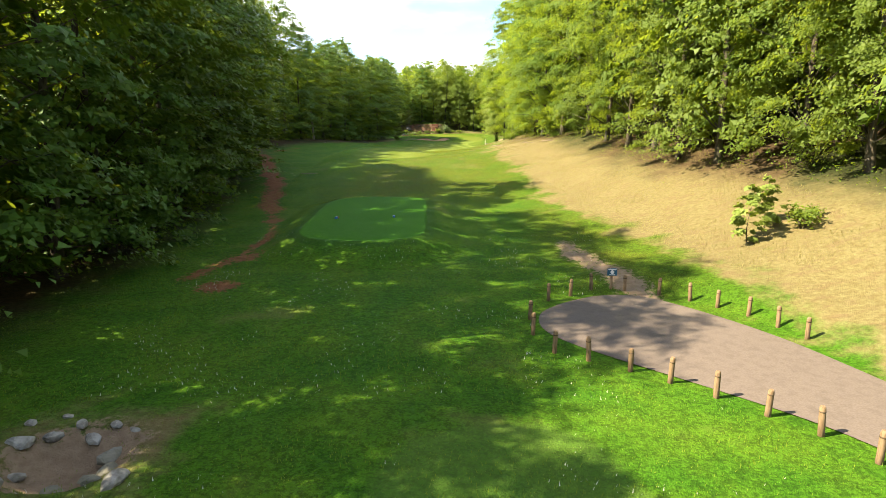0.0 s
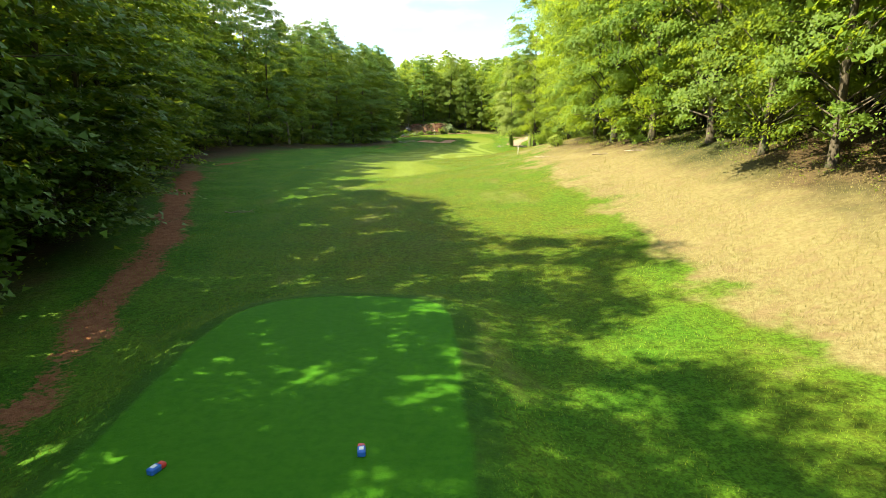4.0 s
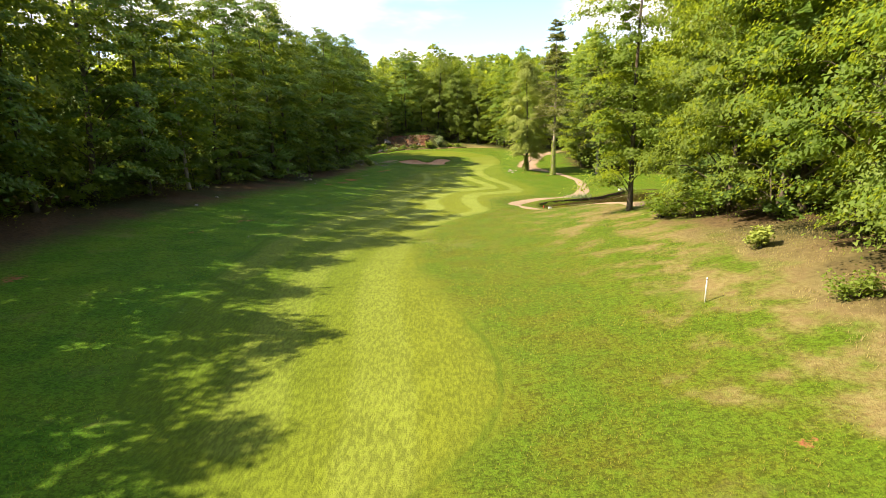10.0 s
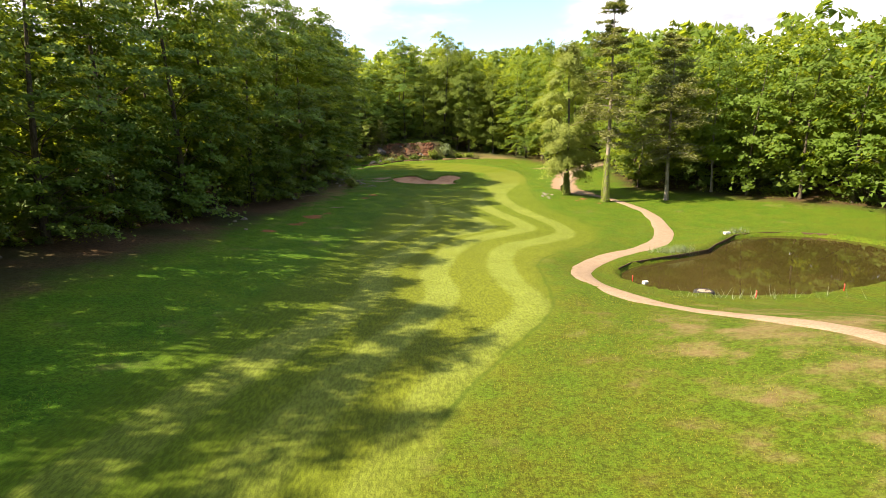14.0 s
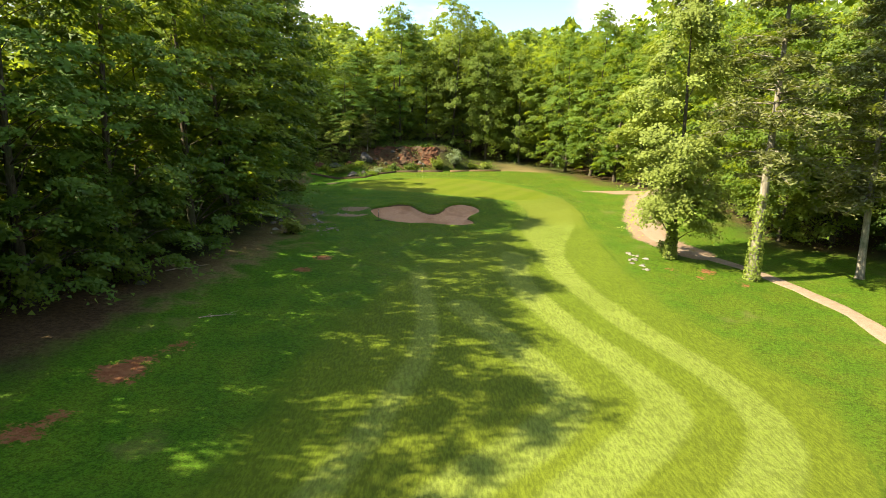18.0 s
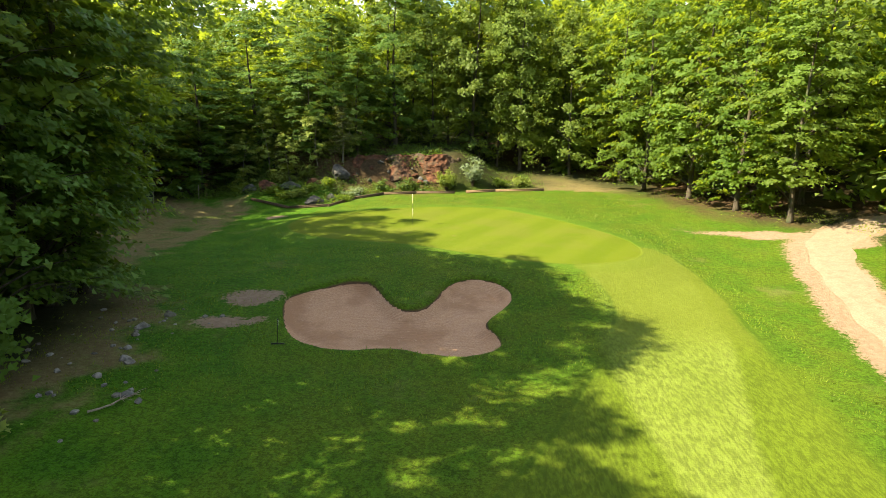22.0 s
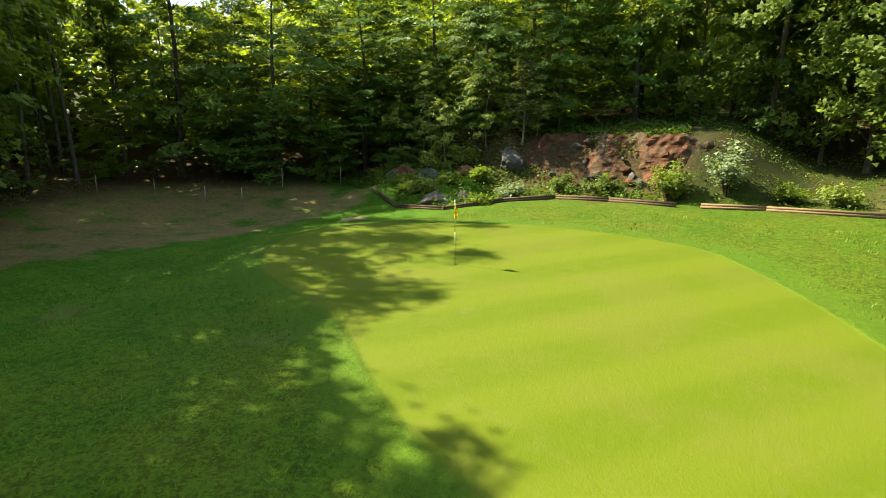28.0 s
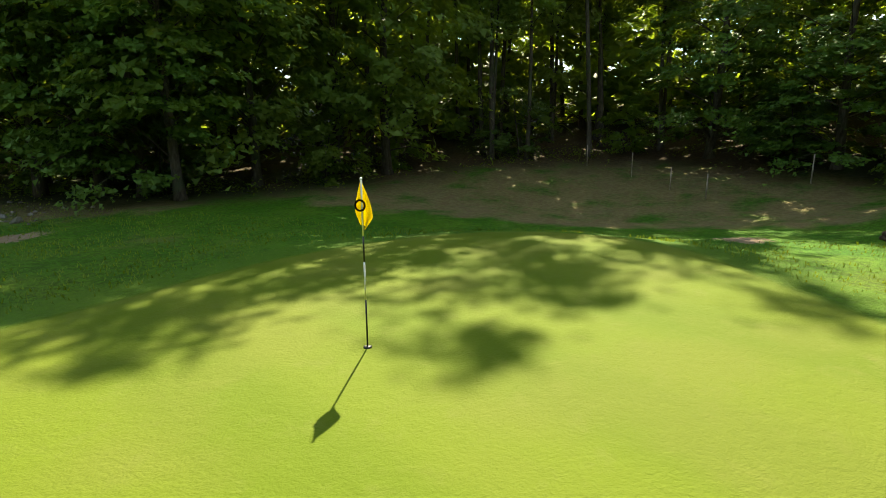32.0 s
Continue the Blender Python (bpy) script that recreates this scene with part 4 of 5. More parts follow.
def conifer(seed, tall, wide, foot, needles, size, label, trunk_r=0.26, layers=26, bare=0.0):
    """A tall pine: straight trunk, whorls of sagging boughs, needle tufts along them."""
    rnd = random.Random(seed)
    r = np.random.RandomState(seed)
    ob = thing("pine_tree", (0, 0, -0.15), label, "tree", "pines by the cart path")
    bm = bmesh.new()
    ts = [0, 0.02, 0.08, 0.25, 0.5, 0.75, 1.0]
    tube(bm, [(0.1 * math.sin(t * 4), 0.1 * math.cos(t * 3), t * tall) for t in ts], [trunk_r * (1.5 if t == 0 else 1.15 if t < 0.05 else 1.05 - t) for t in ts], 12)
    pts = []
    for i in range(layers):
        q = i / (layers - 1)
        zz = foot + (tall - foot) * q + (rnd.uniform(-0.5, 0.5) if 0 < i < layers - 3 else 0.0)
        reach = wide * (0.25 + 0.85 * (1 - q) ** 0.75) * (0.75 if q < 0.12 else 1.0)
        for k in range(rnd.choice((4, 5, 6)) if q < 0.9 else 4):
            ang = rnd.uniform(0, 2 * math.pi)
            ln = reach * rnd.uniform(0.55, 1.1)
            if q < 0.25 and rnd.random() < bare:
                ln *= 0.5
            zb = zz + rnd.uniform(-0.45, 0.45)
            tip = Vector((math.cos(ang) * ln, math.sin(ang) * ln, zb - rnd.uniform(0.0, 0.24) * ln + 0.35 * ln * q))
            base = Vector((0, 0, zb))
            mid = base.lerp(tip, 0.55) + Vector((0, 0, 0.1 * ln))
            rr = 0.05 * (1.15 - q) * trunk_r / 0.26
            tube(bm, [base, mid, tip], [rr, rr * 0.7, rr * 0.25], 5, False)
            for s in np.linspace(0.35, 1.0, 6):
                p = base.lerp(mid, s / 0.55) if s < 0.55 else mid.lerp(tip, (s - 0.55) / 0.45)
                pts.append((p, 0.16 * ln * (1.25 - 0.4 * s) + 0.12))
    part("trunk", bm, M_PALEBARK, ob)
    C = np.array([tuple(p) for p, _ in pts])
    S = np.array([s for _, s in pts])
    w = r.randint(0, len(C), needles)
    off = r.normal(0, 1, (needles, 3)) * S[w][:, None] * np.array([0.62, 0.62, 0.26])
    mesh_part("needles", leaf_mesh("needles", C[w] + off, np.tile((0, 0, 1.0), (needles, 1)), size * (0.6 + 0.8 * r.rand(needles)), M_NEEDLE, seed + 1, 0.34), ob, "dull green needles")
    return ob


def bush(seed, at, tall, wide, leaves, size, leaf, label, category="bush", stems=9, name="bush"):
    rnd = random.Random(seed)
    r = np.random.RandomState(seed)
    ob = thing(name, (at[0], at[1], hz(*at) - 0.05), label, category)
    tips = []
    for i in range(stems):
        bm = bmesh.new()
        ang = i * 2.4 + rnd.uniform(-0.4, 0.4)
        out = wide * rnd.uniform(0.2, 0.95)
        top = tall * rnd.uniform(0.45, 1.0) * (1.1 - 0.5 * out / wide)
        p = [Vector((0.06 * math.cos(ang), 0.06 * math.sin(ang), 0)), Vector((out * 0.4 * math.cos(ang), out * 0.4 * math.sin(ang), top * 0.55)), Vector((out * math.cos(ang), out * math.sin(ang), top))]
        tube(bm, p, [0.03, 0.02, 0.006], 5, False)
        part("stem", bm, M_BARK, ob)
        tips += [p[1].lerp(p[2], s) for s in (0.0, 0.35, 0.7, 1.0)]
    C = np.array([tuple(t) for t in tips])
    w = r.randint(0, len(C), leaves)
    P = C[w] + r.normal(0, 1, (leaves, 3)) * np.array([0.2, 0.2, 0.15]) * wide * 0.9
    P[:, 2] = np.maximum(P[:, 2], 0.03)
    mesh_part("leaves", leaf_mesh("leaves", P, np.tile((0, 0, 1.0), (leaves, 1)) + P * np.array([0.3, 0.3, 0]), size * (0.6 + 0.8 * r.rand(leaves)), leaf, seed + 5), ob)
    return ob


def far_woods(spots, trees, name, label, seed):
    """Many trees too deep in the wood to tell apart, joined: the leaves and trunks of a few forms, turned and scaled."""
    rnd = random.Random(seed)
    vs, fs, mats, count = [], [], [], 0
    forms = []
    for t in trees:
        pieces = []
        for c in t.children:
            me = c.data
            v = np.empty(len(me.vertices) * 3)
            me.vertices.foreach_get("co", v)
            me.calc_loop_triangles()
            f = np.empty(len(me.loop_triangles) * 3, np.int64)
            me.loop_triangles.foreach_get("vertices", f)
            pieces.append((v.reshape(-1, 3), f.reshape(-1, 3), 0 if c.name.startswith("crown") else 1))
        forms.append(pieces)
    for x, y in spots:
        a, s, sz = rnd.uniform(0, 6.28), rnd.uniform(0.92, 1.12), rnd.uniform(0.92, 1.04) * (0.88 if "hill" in name else 0.6 if x < -24 and 171 < y < 202 else 0.68 if x < 0 else 1.0)
        m = np.array([[math.cos(a), math.sin(a), 0], [-math.sin(a), math.cos(a), 0], [0, 0, sz]]) * s
        for v, f, k in rnd.choice(forms):
            vs.append(v @ m + np.array([x, y, hz(x, y) - 0.2]))
            fs.append(f + count)
            mats.append(np.full(len(f), k))
            count += len(v)
    v, f, k = np.concatenate(vs), np.concatenate(fs), np.concatenate(mats)
    me = bpy.data.meshes.new(name)
    me.vertices.add(len(v))
    me.vertices.foreach_set("co", v.ravel())
    me.loops.add(len(f) * 3)
    me.loops.foreach_set("vertex_index", f.ravel().astype(np.int32))
    me.polygons.add(len(f))
    me.polygons.foreach_set("loop_start", (np.arange(len(f)) * 3).astype(np.int32))
    me.materials.append(M_LEAF2 if "hill" in name else M_LEAF)
    me.materials.append(M_BARK)
    me.polygons.foreach_set("material_index", k.astype(np.int32))
    me.update(calc_edges=True)
    return tagged(new(name, me), label, "woods", kind="stuff")


def build_wood():
    """Rows of trees round the open ground, the nearest with the most leaves, and joined woods behind them."""
    rnd = random.Random(11)
    front = [broad_tree(21, 19, 4.6, 1.2, 15500, 0.265, M_LEAF, M_BARK, "tall beech with layered leafy boughs down to the ground", 270, 0.2, 0.26, fine=0.14),
             broad_tree(22, 18, 4.3, 1.6, 14500, 0.26, M_LEAF2, M_BARK, "oak at the wood's edge with a full yellow-green crown", 200, 0.2, 0.5, fine=0.185),
             broad_tree(23, 19.5, 4.0, 4.6, 12500, 0.265, M_LEAF, M_PALEBARK, "slender hornbeam with a bare pale lower trunk", 190, 0.17, 0.4, fine=0.19),
             broad_tree(24, 14.5, 3.9, 0.7, 14000, 0.25, M_LEAF2, M_BARK, "bushy young hornbeam leafing from the ground up", 200, 0.14, 0.42, fine=0.185),
             broad_tree(25, 18.5, 4.8, 3.2, 15500, 0.265, M_LEAF, M_BARK, "spreading beech with drooping sprays of leaves", 240, 0.2, 0.22, fine=0.14),
             broad_tree(26, 21, 2.7, 8.0, 8000, 0.24, M_LEAF, M_BARK, "slender oak drawn up tall with a bare dark trunk", 70, 0.15, 0.5, sides=7, fine=0.26),
             broad_tree(27, 19, 4.7, 1.0, 25000, 0.215, M_ASH_SHADED, M_BARK, "drooping ash down to the grass, leaves dark partly to stand for shade", 260, 0.22, 0.26, fine=0.14),
             broad_tree(28, 18.5, 4.6, 1.4, 52000, 0.162, M_LEAF, M_BARK, "beech at the wood's edge with tiered sprays of small leaves", 330, 0.2, 0.3, fine=0.145, aspect=0.62, low=0.86),
             broad_tree(29, 17.5, 4.3, 0.9, 50000, 0.158, M_LEAF2, M_BARK, "dense hornbeam leafing to the dry ground", 320, 0.18, 0.36, fine=0.15, aspect=0.62, low=0.86),
             broad_tree(30, 19, 4.6, 2.3, 34000, 0.185, M_BRIGHT, M_BARK, "pale yellow-green oak with a sunlit crown", 260, 0.2, 0.3, fine=0.135, aspect=0.62, low=0.86)]
    back = [broad_tree(31, 19, 4.5, 1.5, 4200, 0.46, M_LEAF, M_BARK, "tall leafy beech standing back in the wood", 80, 0.2, sides=7, shape=1.15),
            broad_tree(32, 20, 4.3, 3.5, 3800, 0.46, M_LEAF2, M_BARK, "tall oak with a high crown back in the wood", 76, 0.2, sides=7, shape=1.15)]
    far = [broad_tree(35, 19, 4.8, 0.8, 1000, 1.0, M_LEAF2, M_BARK, "far oak", 90, 0.2, sides=4, shape=1.3), broad_tree(36, 18.5, 4.6, 1.0, 1000, 1.0, M_LEAF, M_BARK, "far beech", 90, 0.2, sides=4, shape=1.3)]
    under = [broad_tree(41, 5.5, 2.6, 0.3, 4200, 0.24, M_DARKLEAF, M_BARK, "dark holly bush under the trees", 40, 0.07, group="undergrowth of the wood", sides=6),
             broad_tree(42, 4.0, 2.4, 0.2, 3600, 0.24, M_LEAF, M_BARK, "low hornbeam thicket at the wood's edge", 36, 0.06, group="undergrowth of the wood", sides=6)]
    used = set()
    full = dict(zip((t.name for t in front + back), (19, 18, 19.5, 14.5, 18.5, 21, 19, 18.5, 17.5, 19, 19, 20)))

    def place(ob, x, y, s=1.0, sz=1.0):
        m = pose(x, y, hz(x, y) - 0.15, rnd.uniform(-2, 2), rnd.uniform(-2, 2), rnd.uniform(0, 360)) @ Matrix.Diagonal((s, s, s * sz, 1))
        if ob.name in used:
            copy_thing(ob, m).matrix_basis = m
        else:
            used.add(ob.name)
            ob.matrix_basis = m

    p = np.array(OPEN, float)
    seg = np.linalg.norm(np.diff(p, axis=0), axis=1)
    cum = np.concatenate([[0], np.cumsum(seg)])

    def along(d):
        i = min(int(np.searchsorted(cum, d, "right")) - 1, len(seg) - 1)
        t = (d - cum[i]) / seg[i]
        q = p[i] + (p[i + 1] - p[i]) * t
        n = np.array([-(p[i + 1] - p[i])[1], (p[i + 1] - p[i])[0]]) / seg[i]
        return q, n

    def clear(x, y, room=0.3):
        x, y = np.array(x), np.array(y)
        return inside(x, y, OPEN) < -room and line_distance(x, y, [(36, 170), (27, 166.5), (22, 164)]) > 2.4 and line_distance(x, y, [(11, 85), (11.2, 77), (12, 74), (15, 72), (20, 71), (28, 70)]) > 2.6

    def west_height(y):
        """How tall the western edge trees stand along the hole, in metres."""
        return 1.02 * float(np.interp(y, (-17, -14, -12.5, -9, -4, -2, -0.5, 2.5, 8, 12.5, 16.5, 19, 21.5, 24, 28, 29.5, 33, 42, 45, 48, 52, 56, 58.5, 61, 64, 68, 74, 80, 84, 88, 93, 97, 100, 104,
                                          108, 111, 116, 121, 124, 128, 132, 135, 139, 142, 146, 150, 153, 156, 158, 160, 167, 170, 173, 176, 186),
                                      (17.5, 16.5, 19.5, 24, 24, 22.5, 20.5, 21, 20, 21, 23.5, 22, 17.2, 17.2, 18, 16.2, 15.2, 14.2, 14.2, 15.5, 17.5, 18, 16, 16.2, 18.8, 21.5, 22.5, 22, 20, 17.3, 16.7, 17.5, 17.5, 19,
                                       21, 21.5, 21.3, 18, 18.2, 19.8, 19.8, 17.8, 18.2, 19.6, 20.6, 19.4, 19.4, 21, 25, 27, 27, 25, 20, 15.5, 13.5)))

    d = 0.0
    while d < cum[-1]:
        q, n = along(d)
        x, y = q + n * rnd.uniform(0.7, 2.0)
        if clear(x, y):
            west = n[0] < -0.3
            k = rnd.choice((0, 0, 2, 4, 1)) if west else rnd.choice((4, 9, 1, 9, 8)) if y < 22 else rnd.choice((7, 8, 7, 8)) if y < 70 else rnd.choice((0, 1, 1, 3, 4, 2))
            # 6 is the dark ash; past the tee its colour imitates the western edge's shade
            if west and y < 58:
                k = 6 if y < 16 else rnd.choice((6, 6, 0)) if y < 32 else rnd.choice((6, 0, 4))
            elif west and y < 150 and int(y * 7) % 3:
                k = 6
            if x < -22 and y > 150:
                k = rnd.choice((5, 0, 4, 1))
            elif y > 184:
                k = rnd.choice((0, 1, 3, 0))
            elif y > 150 and x > 5:
                k = rnd.choice((0, 0, 3, 4))
            # dark leaves put here so that the corner behind the green looks shaded
            if x < -6 and y > 166 and k in (1, 3, 4):
                k = 6
            tree = front[k] if y > -24 and x < 32 else back[k % 2]
            girth = rnd.uniform(0.92, 1.1) * (1.42 if west and 17 < y < 32 else 1.14 if west else 1.0)
            tall = west_height(y) / (full[tree.name] * girth) if west else 0.97 if x > 20 and y > 85 else 1.27 if y < 130 else 1.05
            place(tree, x, y, girth, rnd.uniform(0.96, 1.04) * tall)
        d += rnd.uniform(5.0, 7.0) if n[0] < -0.3 and y > 14 else rnd.uniform(3.9, 5.6)
    d = 1.5
    while d < cum[-1]:
        q, n = along(d)
        x, y = q + n * (5.6 + rnd.uniform(-1.4, 1.4))
        if clear(x, y):
            tall = 0.84 * west_height(y) / 19.5 if n[0] < -0.3 else 0.95 if x > 20 and y > 85 else 1.2 if y < 130 else 1.0
            place(rnd.choice(back), x, y, rnd.uniform(0.9, 1.08), rnd.uniform(0.95, 1.04) * tall)
        d += rnd.uniform(4.6, 6.6)
    d = 1.0
    while d < cum[-1]:
        q, n = along(d)
        x, y = q + n * rnd.uniform(0.4, 3.4)
        if clear(x, y) and not (x > 8 and y < 30):
            place(rnd.choice(under), x, y, rnd.uniform(0.55, 1.0), rnd.uniform(0.8, 1.2))
        d += rnd.uniform(2.6, 4.4) if n[0] < -0.3 and 36 < y < 134 else rnd.uniform(5, 9)
    for _ in range(26):
        x, y = rnd.uniform(-44, -24), rnd.uniform(154, 172)
        if clear(x, y, 0.8):
            place(front[5], x, y, rnd.uniform(0.85, 1.1))
    for _ in range(9):
        x, y = rnd.uniform(-16, 8), rnd.uniform(189, 197)
        if clear(x, y, 0.8):
            place(front[5], x, y, rnd.uniform(0.9, 1.0), 0.72)
    # extra trees, added to block sun that fell through gaps near the green
    for x, y, h in ((-18.2, 147.2, 20.5), (-18.6, 151.3, 20.0), (-19, 143.4, 19.5), (-26.2, 154.2, 20.5)):
        place(front[4], x, y, 1.1, h / (18.5 * 1.1))
    # more added trees, set to shade lit holes along the western rough
    for x, y, h in ((-30, 60.8, 15), (-29.5, 64.6, 16), (-25.4, 42.6, 13.5), (-26.8, 47, 14), (-25.6, 38.5, 13.5)):
        place(front[6], x, y, 1.0, h / 19)
    for x, y, h in ((-16.6, 184.4, 11), (-12.6, 186.8, 10.5)):
        place(front[6], x, y, 0.62, h / (19 * 0.62))
    for x, y in ((19, 78), (24, 75.5), (23, 81), (28, 79), (29, 85), (34, 82), (26, 66), (21, 64)):
        place(back[0], x, y, 1.0, 1.1)
    deep = []
    for y0 in np.arange(-44, 204, 6.2):
        for x0 in np.arange(-64, 66, 6.2):
            x, y = x0 + rnd.uniform(-2.4, 2.4), y0 + rnd.uniform(-2.4, 2.4)
            d = -float(inside(np.array(x), np.array(y), OPEN))
            if 8.5 < d < (29 if y > 120 else 24) and clear(x, y) and not (x < 0 and y < -14) and not (10 < x < 42 and 66 < y < 94):
                deep.append((x, y))
    far_woods(deep, far, "deep_woods", "dense leafy woodland behind the edge trees", 5)
    hill = [(x0 + rnd.uniform(-3, 3), y0 + rnd.uniform(-3, 3)) for y0 in np.arange(205, 285, 8.0) for x0 in np.arange(-70, 74, 8.5) if abs(x0) < 40 or y0 < 240]
    far_woods(hill, far, "hill_woods", "wooded hillside of rounded leafy crowns behind the green", 6)
    for t in far:
        for c in list(t.children):
            bpy.data.objects.remove(c)
        bpy.data.objects.remove(t)


build_wood()

oak = broad_tree(51, 18.0, 3.5, 2.4, 56000, 0.18, M_BRIGHT, M_BARK, "sunlit yellow-green lime tree beside the cart path", 130, 0.24, 0.6, group="trees by the cart path")
oak.matrix_basis = pose(13.2, 137.3, hz(13.2, 137.3) - 0.15, 0, 0, 40)
pine = conifer(61, 23.6, 3.6, 7.0, 15000, 0.4, "tall pine with ivy on its pale lower trunk", 0.3, 30)
pine.matrix_basis = pose(17.0, 133.4, hz(17.0, 133.4) - 0.15, 0, 0, 0)
pine = conifer(62, 18.5, 5.2, 5.0, 16000, 0.4, "sparse pine with a bare leaning lower trunk by the path", 0.24, 22, 0.3)
pine.matrix_basis = pose(24.6, 134.2, hz(24.6, 134.2) - 0.15, 0, 3, 90)

lone = broad_tree(52, 21.0, 3.5, 2.2, 42000, 0.175, M_LEAF, M_BARK, "tall hornbeam with a dark trunk beside the cart path", 190, 0.17, 0.34, group="trees by the cart path")
lone.matrix_basis = pose(9.6, 73.8, hz(9.6, 73.8) - 0.15, 0, 0, 10)

SAPLINGS = ((-15.8, 183.2, 1.0), (-18.3, 182.0, 0.85), (-20.6, 183.0, 1.1), (-17.0, 185.2, 1.15), (-13.0, 185.0, 1.0), (-22.6, 182.2, 0.9))
sapling = broad_tree(53, 6.2, 1.7, 0.8, 3600, 0.17, M_BRIGHT, M_PALEBARK, "airy pale-green sapling catching the sun on the bank", 46, 0.05, 0.35, group="saplings on the bank", sides=6, fine=0.24)
for i, (x, y, k) in enumerate(SAPLINGS):
    m = pose(x, y, hz(x, y) - 0.15, 0, 0, 67 * i) @ Matrix.Diagonal((k, k, k, 1))
    if i:
        copy_thing(sapling, m).matrix_basis = m
    else:
        sapling.matrix_basis = m


# ---------------------------------------------------------------- bank behind the green
def timber_edging():
    ob = thing("timber_edging", (-8, 179, hz(-8, 179)), "low edging of stacked dark timbers below the bank", "edging")
    lines = ([(-20.2, 177.2), (-16.4, 175.2), (-12.9, 175.1), (-11.3, 178.2), (-9.0, 180.0), (-6.0, 180.2), (-2.6, 180.0)], [(-1.4, 180.3), (1.2, 180.8), (5.6, 181.2)])
    base = ob.matrix_basis.inverted()
    for line, wood in zip(lines, (M_LOG, M_POST)):
        for (ax, ay), (bx, by) in zip(line, line[1:]):
            for k in range(2):
                bm = bmesh.new()
                ext = 0.12 if k else 0.0
                a = base @ Vector((ax, ay + ext * 0.4, hz(ax, ay) + 0.05 + 0.11 * k))
                b = base @ Vector((bx, by + ext * 0.4, hz(bx, by) + 0.05 + 0.11 * k))
                m = a.lerp(b, 0.5) + Vector((0, 0, 0.01))
                a, b = a + (a - b).normalized() * 0.08, b + (b - a).normalized() * 0.08
                tube(bm, [a, m, b], [0.066, 0.062, 0.066], 8)
                part("timber", bm, wood, ob, "" if wood is M_LOG else "pale weathered timber")
    return ob


timber_edging()


def rock_bank():
    """The cut face: a rough wall of red earth and stone, leaning back into the slope."""
    nx, nz = 120, 30
    verts, faces = [], []
    for i in range(nx + 1):
        u = i / nx
        x = -14.0 + 13.6 * u
        env = min(1.0, u * 7, (1 - u) * 4.5) ** 0.6
        foot = hz(x, 181.4)
        for j in range(nz + 1):
            w = j / nz
            n1 = noise.noise((x * 0.55, w * 1.6, 3.0))
            n2 = noise.noise((x * 1.1, w * 6.5, 7.0))
            n3 = noise.noise((x * 2.6, w * 13, 1.0))
            y = 182.35 + 0.35 * math.sin(x * 0.5) + 1.6 * w + (0.55 * n1 + 0.3 * n2 + 0.12 * n3) * (0.3 + 0.7 * env) + (1 - env) * 1.1
            z = foot - 0.3 + (3.35 * env + 0.2) * w + 0.18 * n2
            verts.append((x, y, z))
    for i in range(nx):
        for j in range(nz):
            a = i * (nz + 1) + j
            faces.append((a, a + nz + 1, a + nz + 2, a + 1))
    ob = new("rock_bank", mesh_from("rock_bank", verts, faces, M_REDROCK))
    return tagged(ob, "crumbling cut bank of red-brown earth and stone", "bank", kind="structure")


rock_bank()


def boulder(x, y, size, seed, material, label, group="", sink=0.3, detail=3, name="boulder", rz=0.0):
    bm = lump(seed, size, detail)
    me = bpy.data.meshes.new(name)
    bm.to_mesh(me)
    bm.free()
    me.materials.append(material)
    ob = new(name, me)
    ob.matrix_basis = pose(x, y, hz(x, y) + size[2] * (1 - 2 * sink) * 0.5, 0, 0, rz)
    return tagged(ob, label, "rock", group)


boulder(-14.4, 176.3, (0.85, 0.6, 0.5), 3, M_ROCK, "large grey weathered boulder among ivy", "boulders on the bank", 0.25, 4)
boulder(-13.2, 177.3, (0.55, 0.45, 0.5), 4, M_ROCK, "grey boulder beside the timber edging", "boulders on the bank", 0.2, 3)
boulder(-13.4, 182.6, (0.9, 0.7, 0.8), 5, M_ROCK, "grey rock outcrop at the end of the red bank", "boulders on the bank", 0.1, 4)
boulder(-17.4, 179.4, (1.1, 0.8, 0.6), 6, M_ROCK, "low grey outcrop half under leaves", "boulders on the bank", 0.25, 3)
boulder(-19.6, 179.3, (0.9, 0.7, 0.7), 7, M_REDROCK, "rusty broken rock on the bank", "boulders on the bank", 0.2, 3)
boulder(-21.4, 180.0, (0.8, 0.6, 0.6), 8, M_ROCK, "grey lichen-spotted rock on the bank", "boulders on the bank", 0.2, 3)
boulder(-15.6, 180.6, (0.9, 0.6, 0.6), 9, M_REDROCK, "rusty rock slab on the bank", "boulders on the bank", 0.2, 3)

bush(71, (-3.3, 181.4), 2.3, 0.95, 2600, 0.16, M_BRIGHT, "dense upright yellow-green shrub behind the edging", "shrub", 14, "shrub")
bush(72, (-0.9, 182.2), 2.9, 1.15, 1500, 0.2, M_SILVER, "pale silver-leaved shrub below the bank", "shrub", 12, "shrub")
bush(73, (3.6, 183.0), 1.1, 1.0, 900, 0.18, M_BRIGHT, "low yellow-green bush on the dry slope", "shrub", 9, "shrub")
bush(74, (-7.0, 181.7), 1.2, 1.1, 1100, 0.2, M_DARKLEAF, "dark green bramble below the red bank", "shrub", 9, "shrub")
bush(75, (-9.6, 181.8), 1.1, 1.0, 1000, 0.2, M_DARKLEAF, "dark green bramble against the bank", "shrub", 9, "shrub")
bush(76, (-16.2, 177.2), 1.0, 1.0, 1000, 0.18, M_BRIGHT, "yellow-green weeds beside the boulder", "shrub", 9, "shrub")
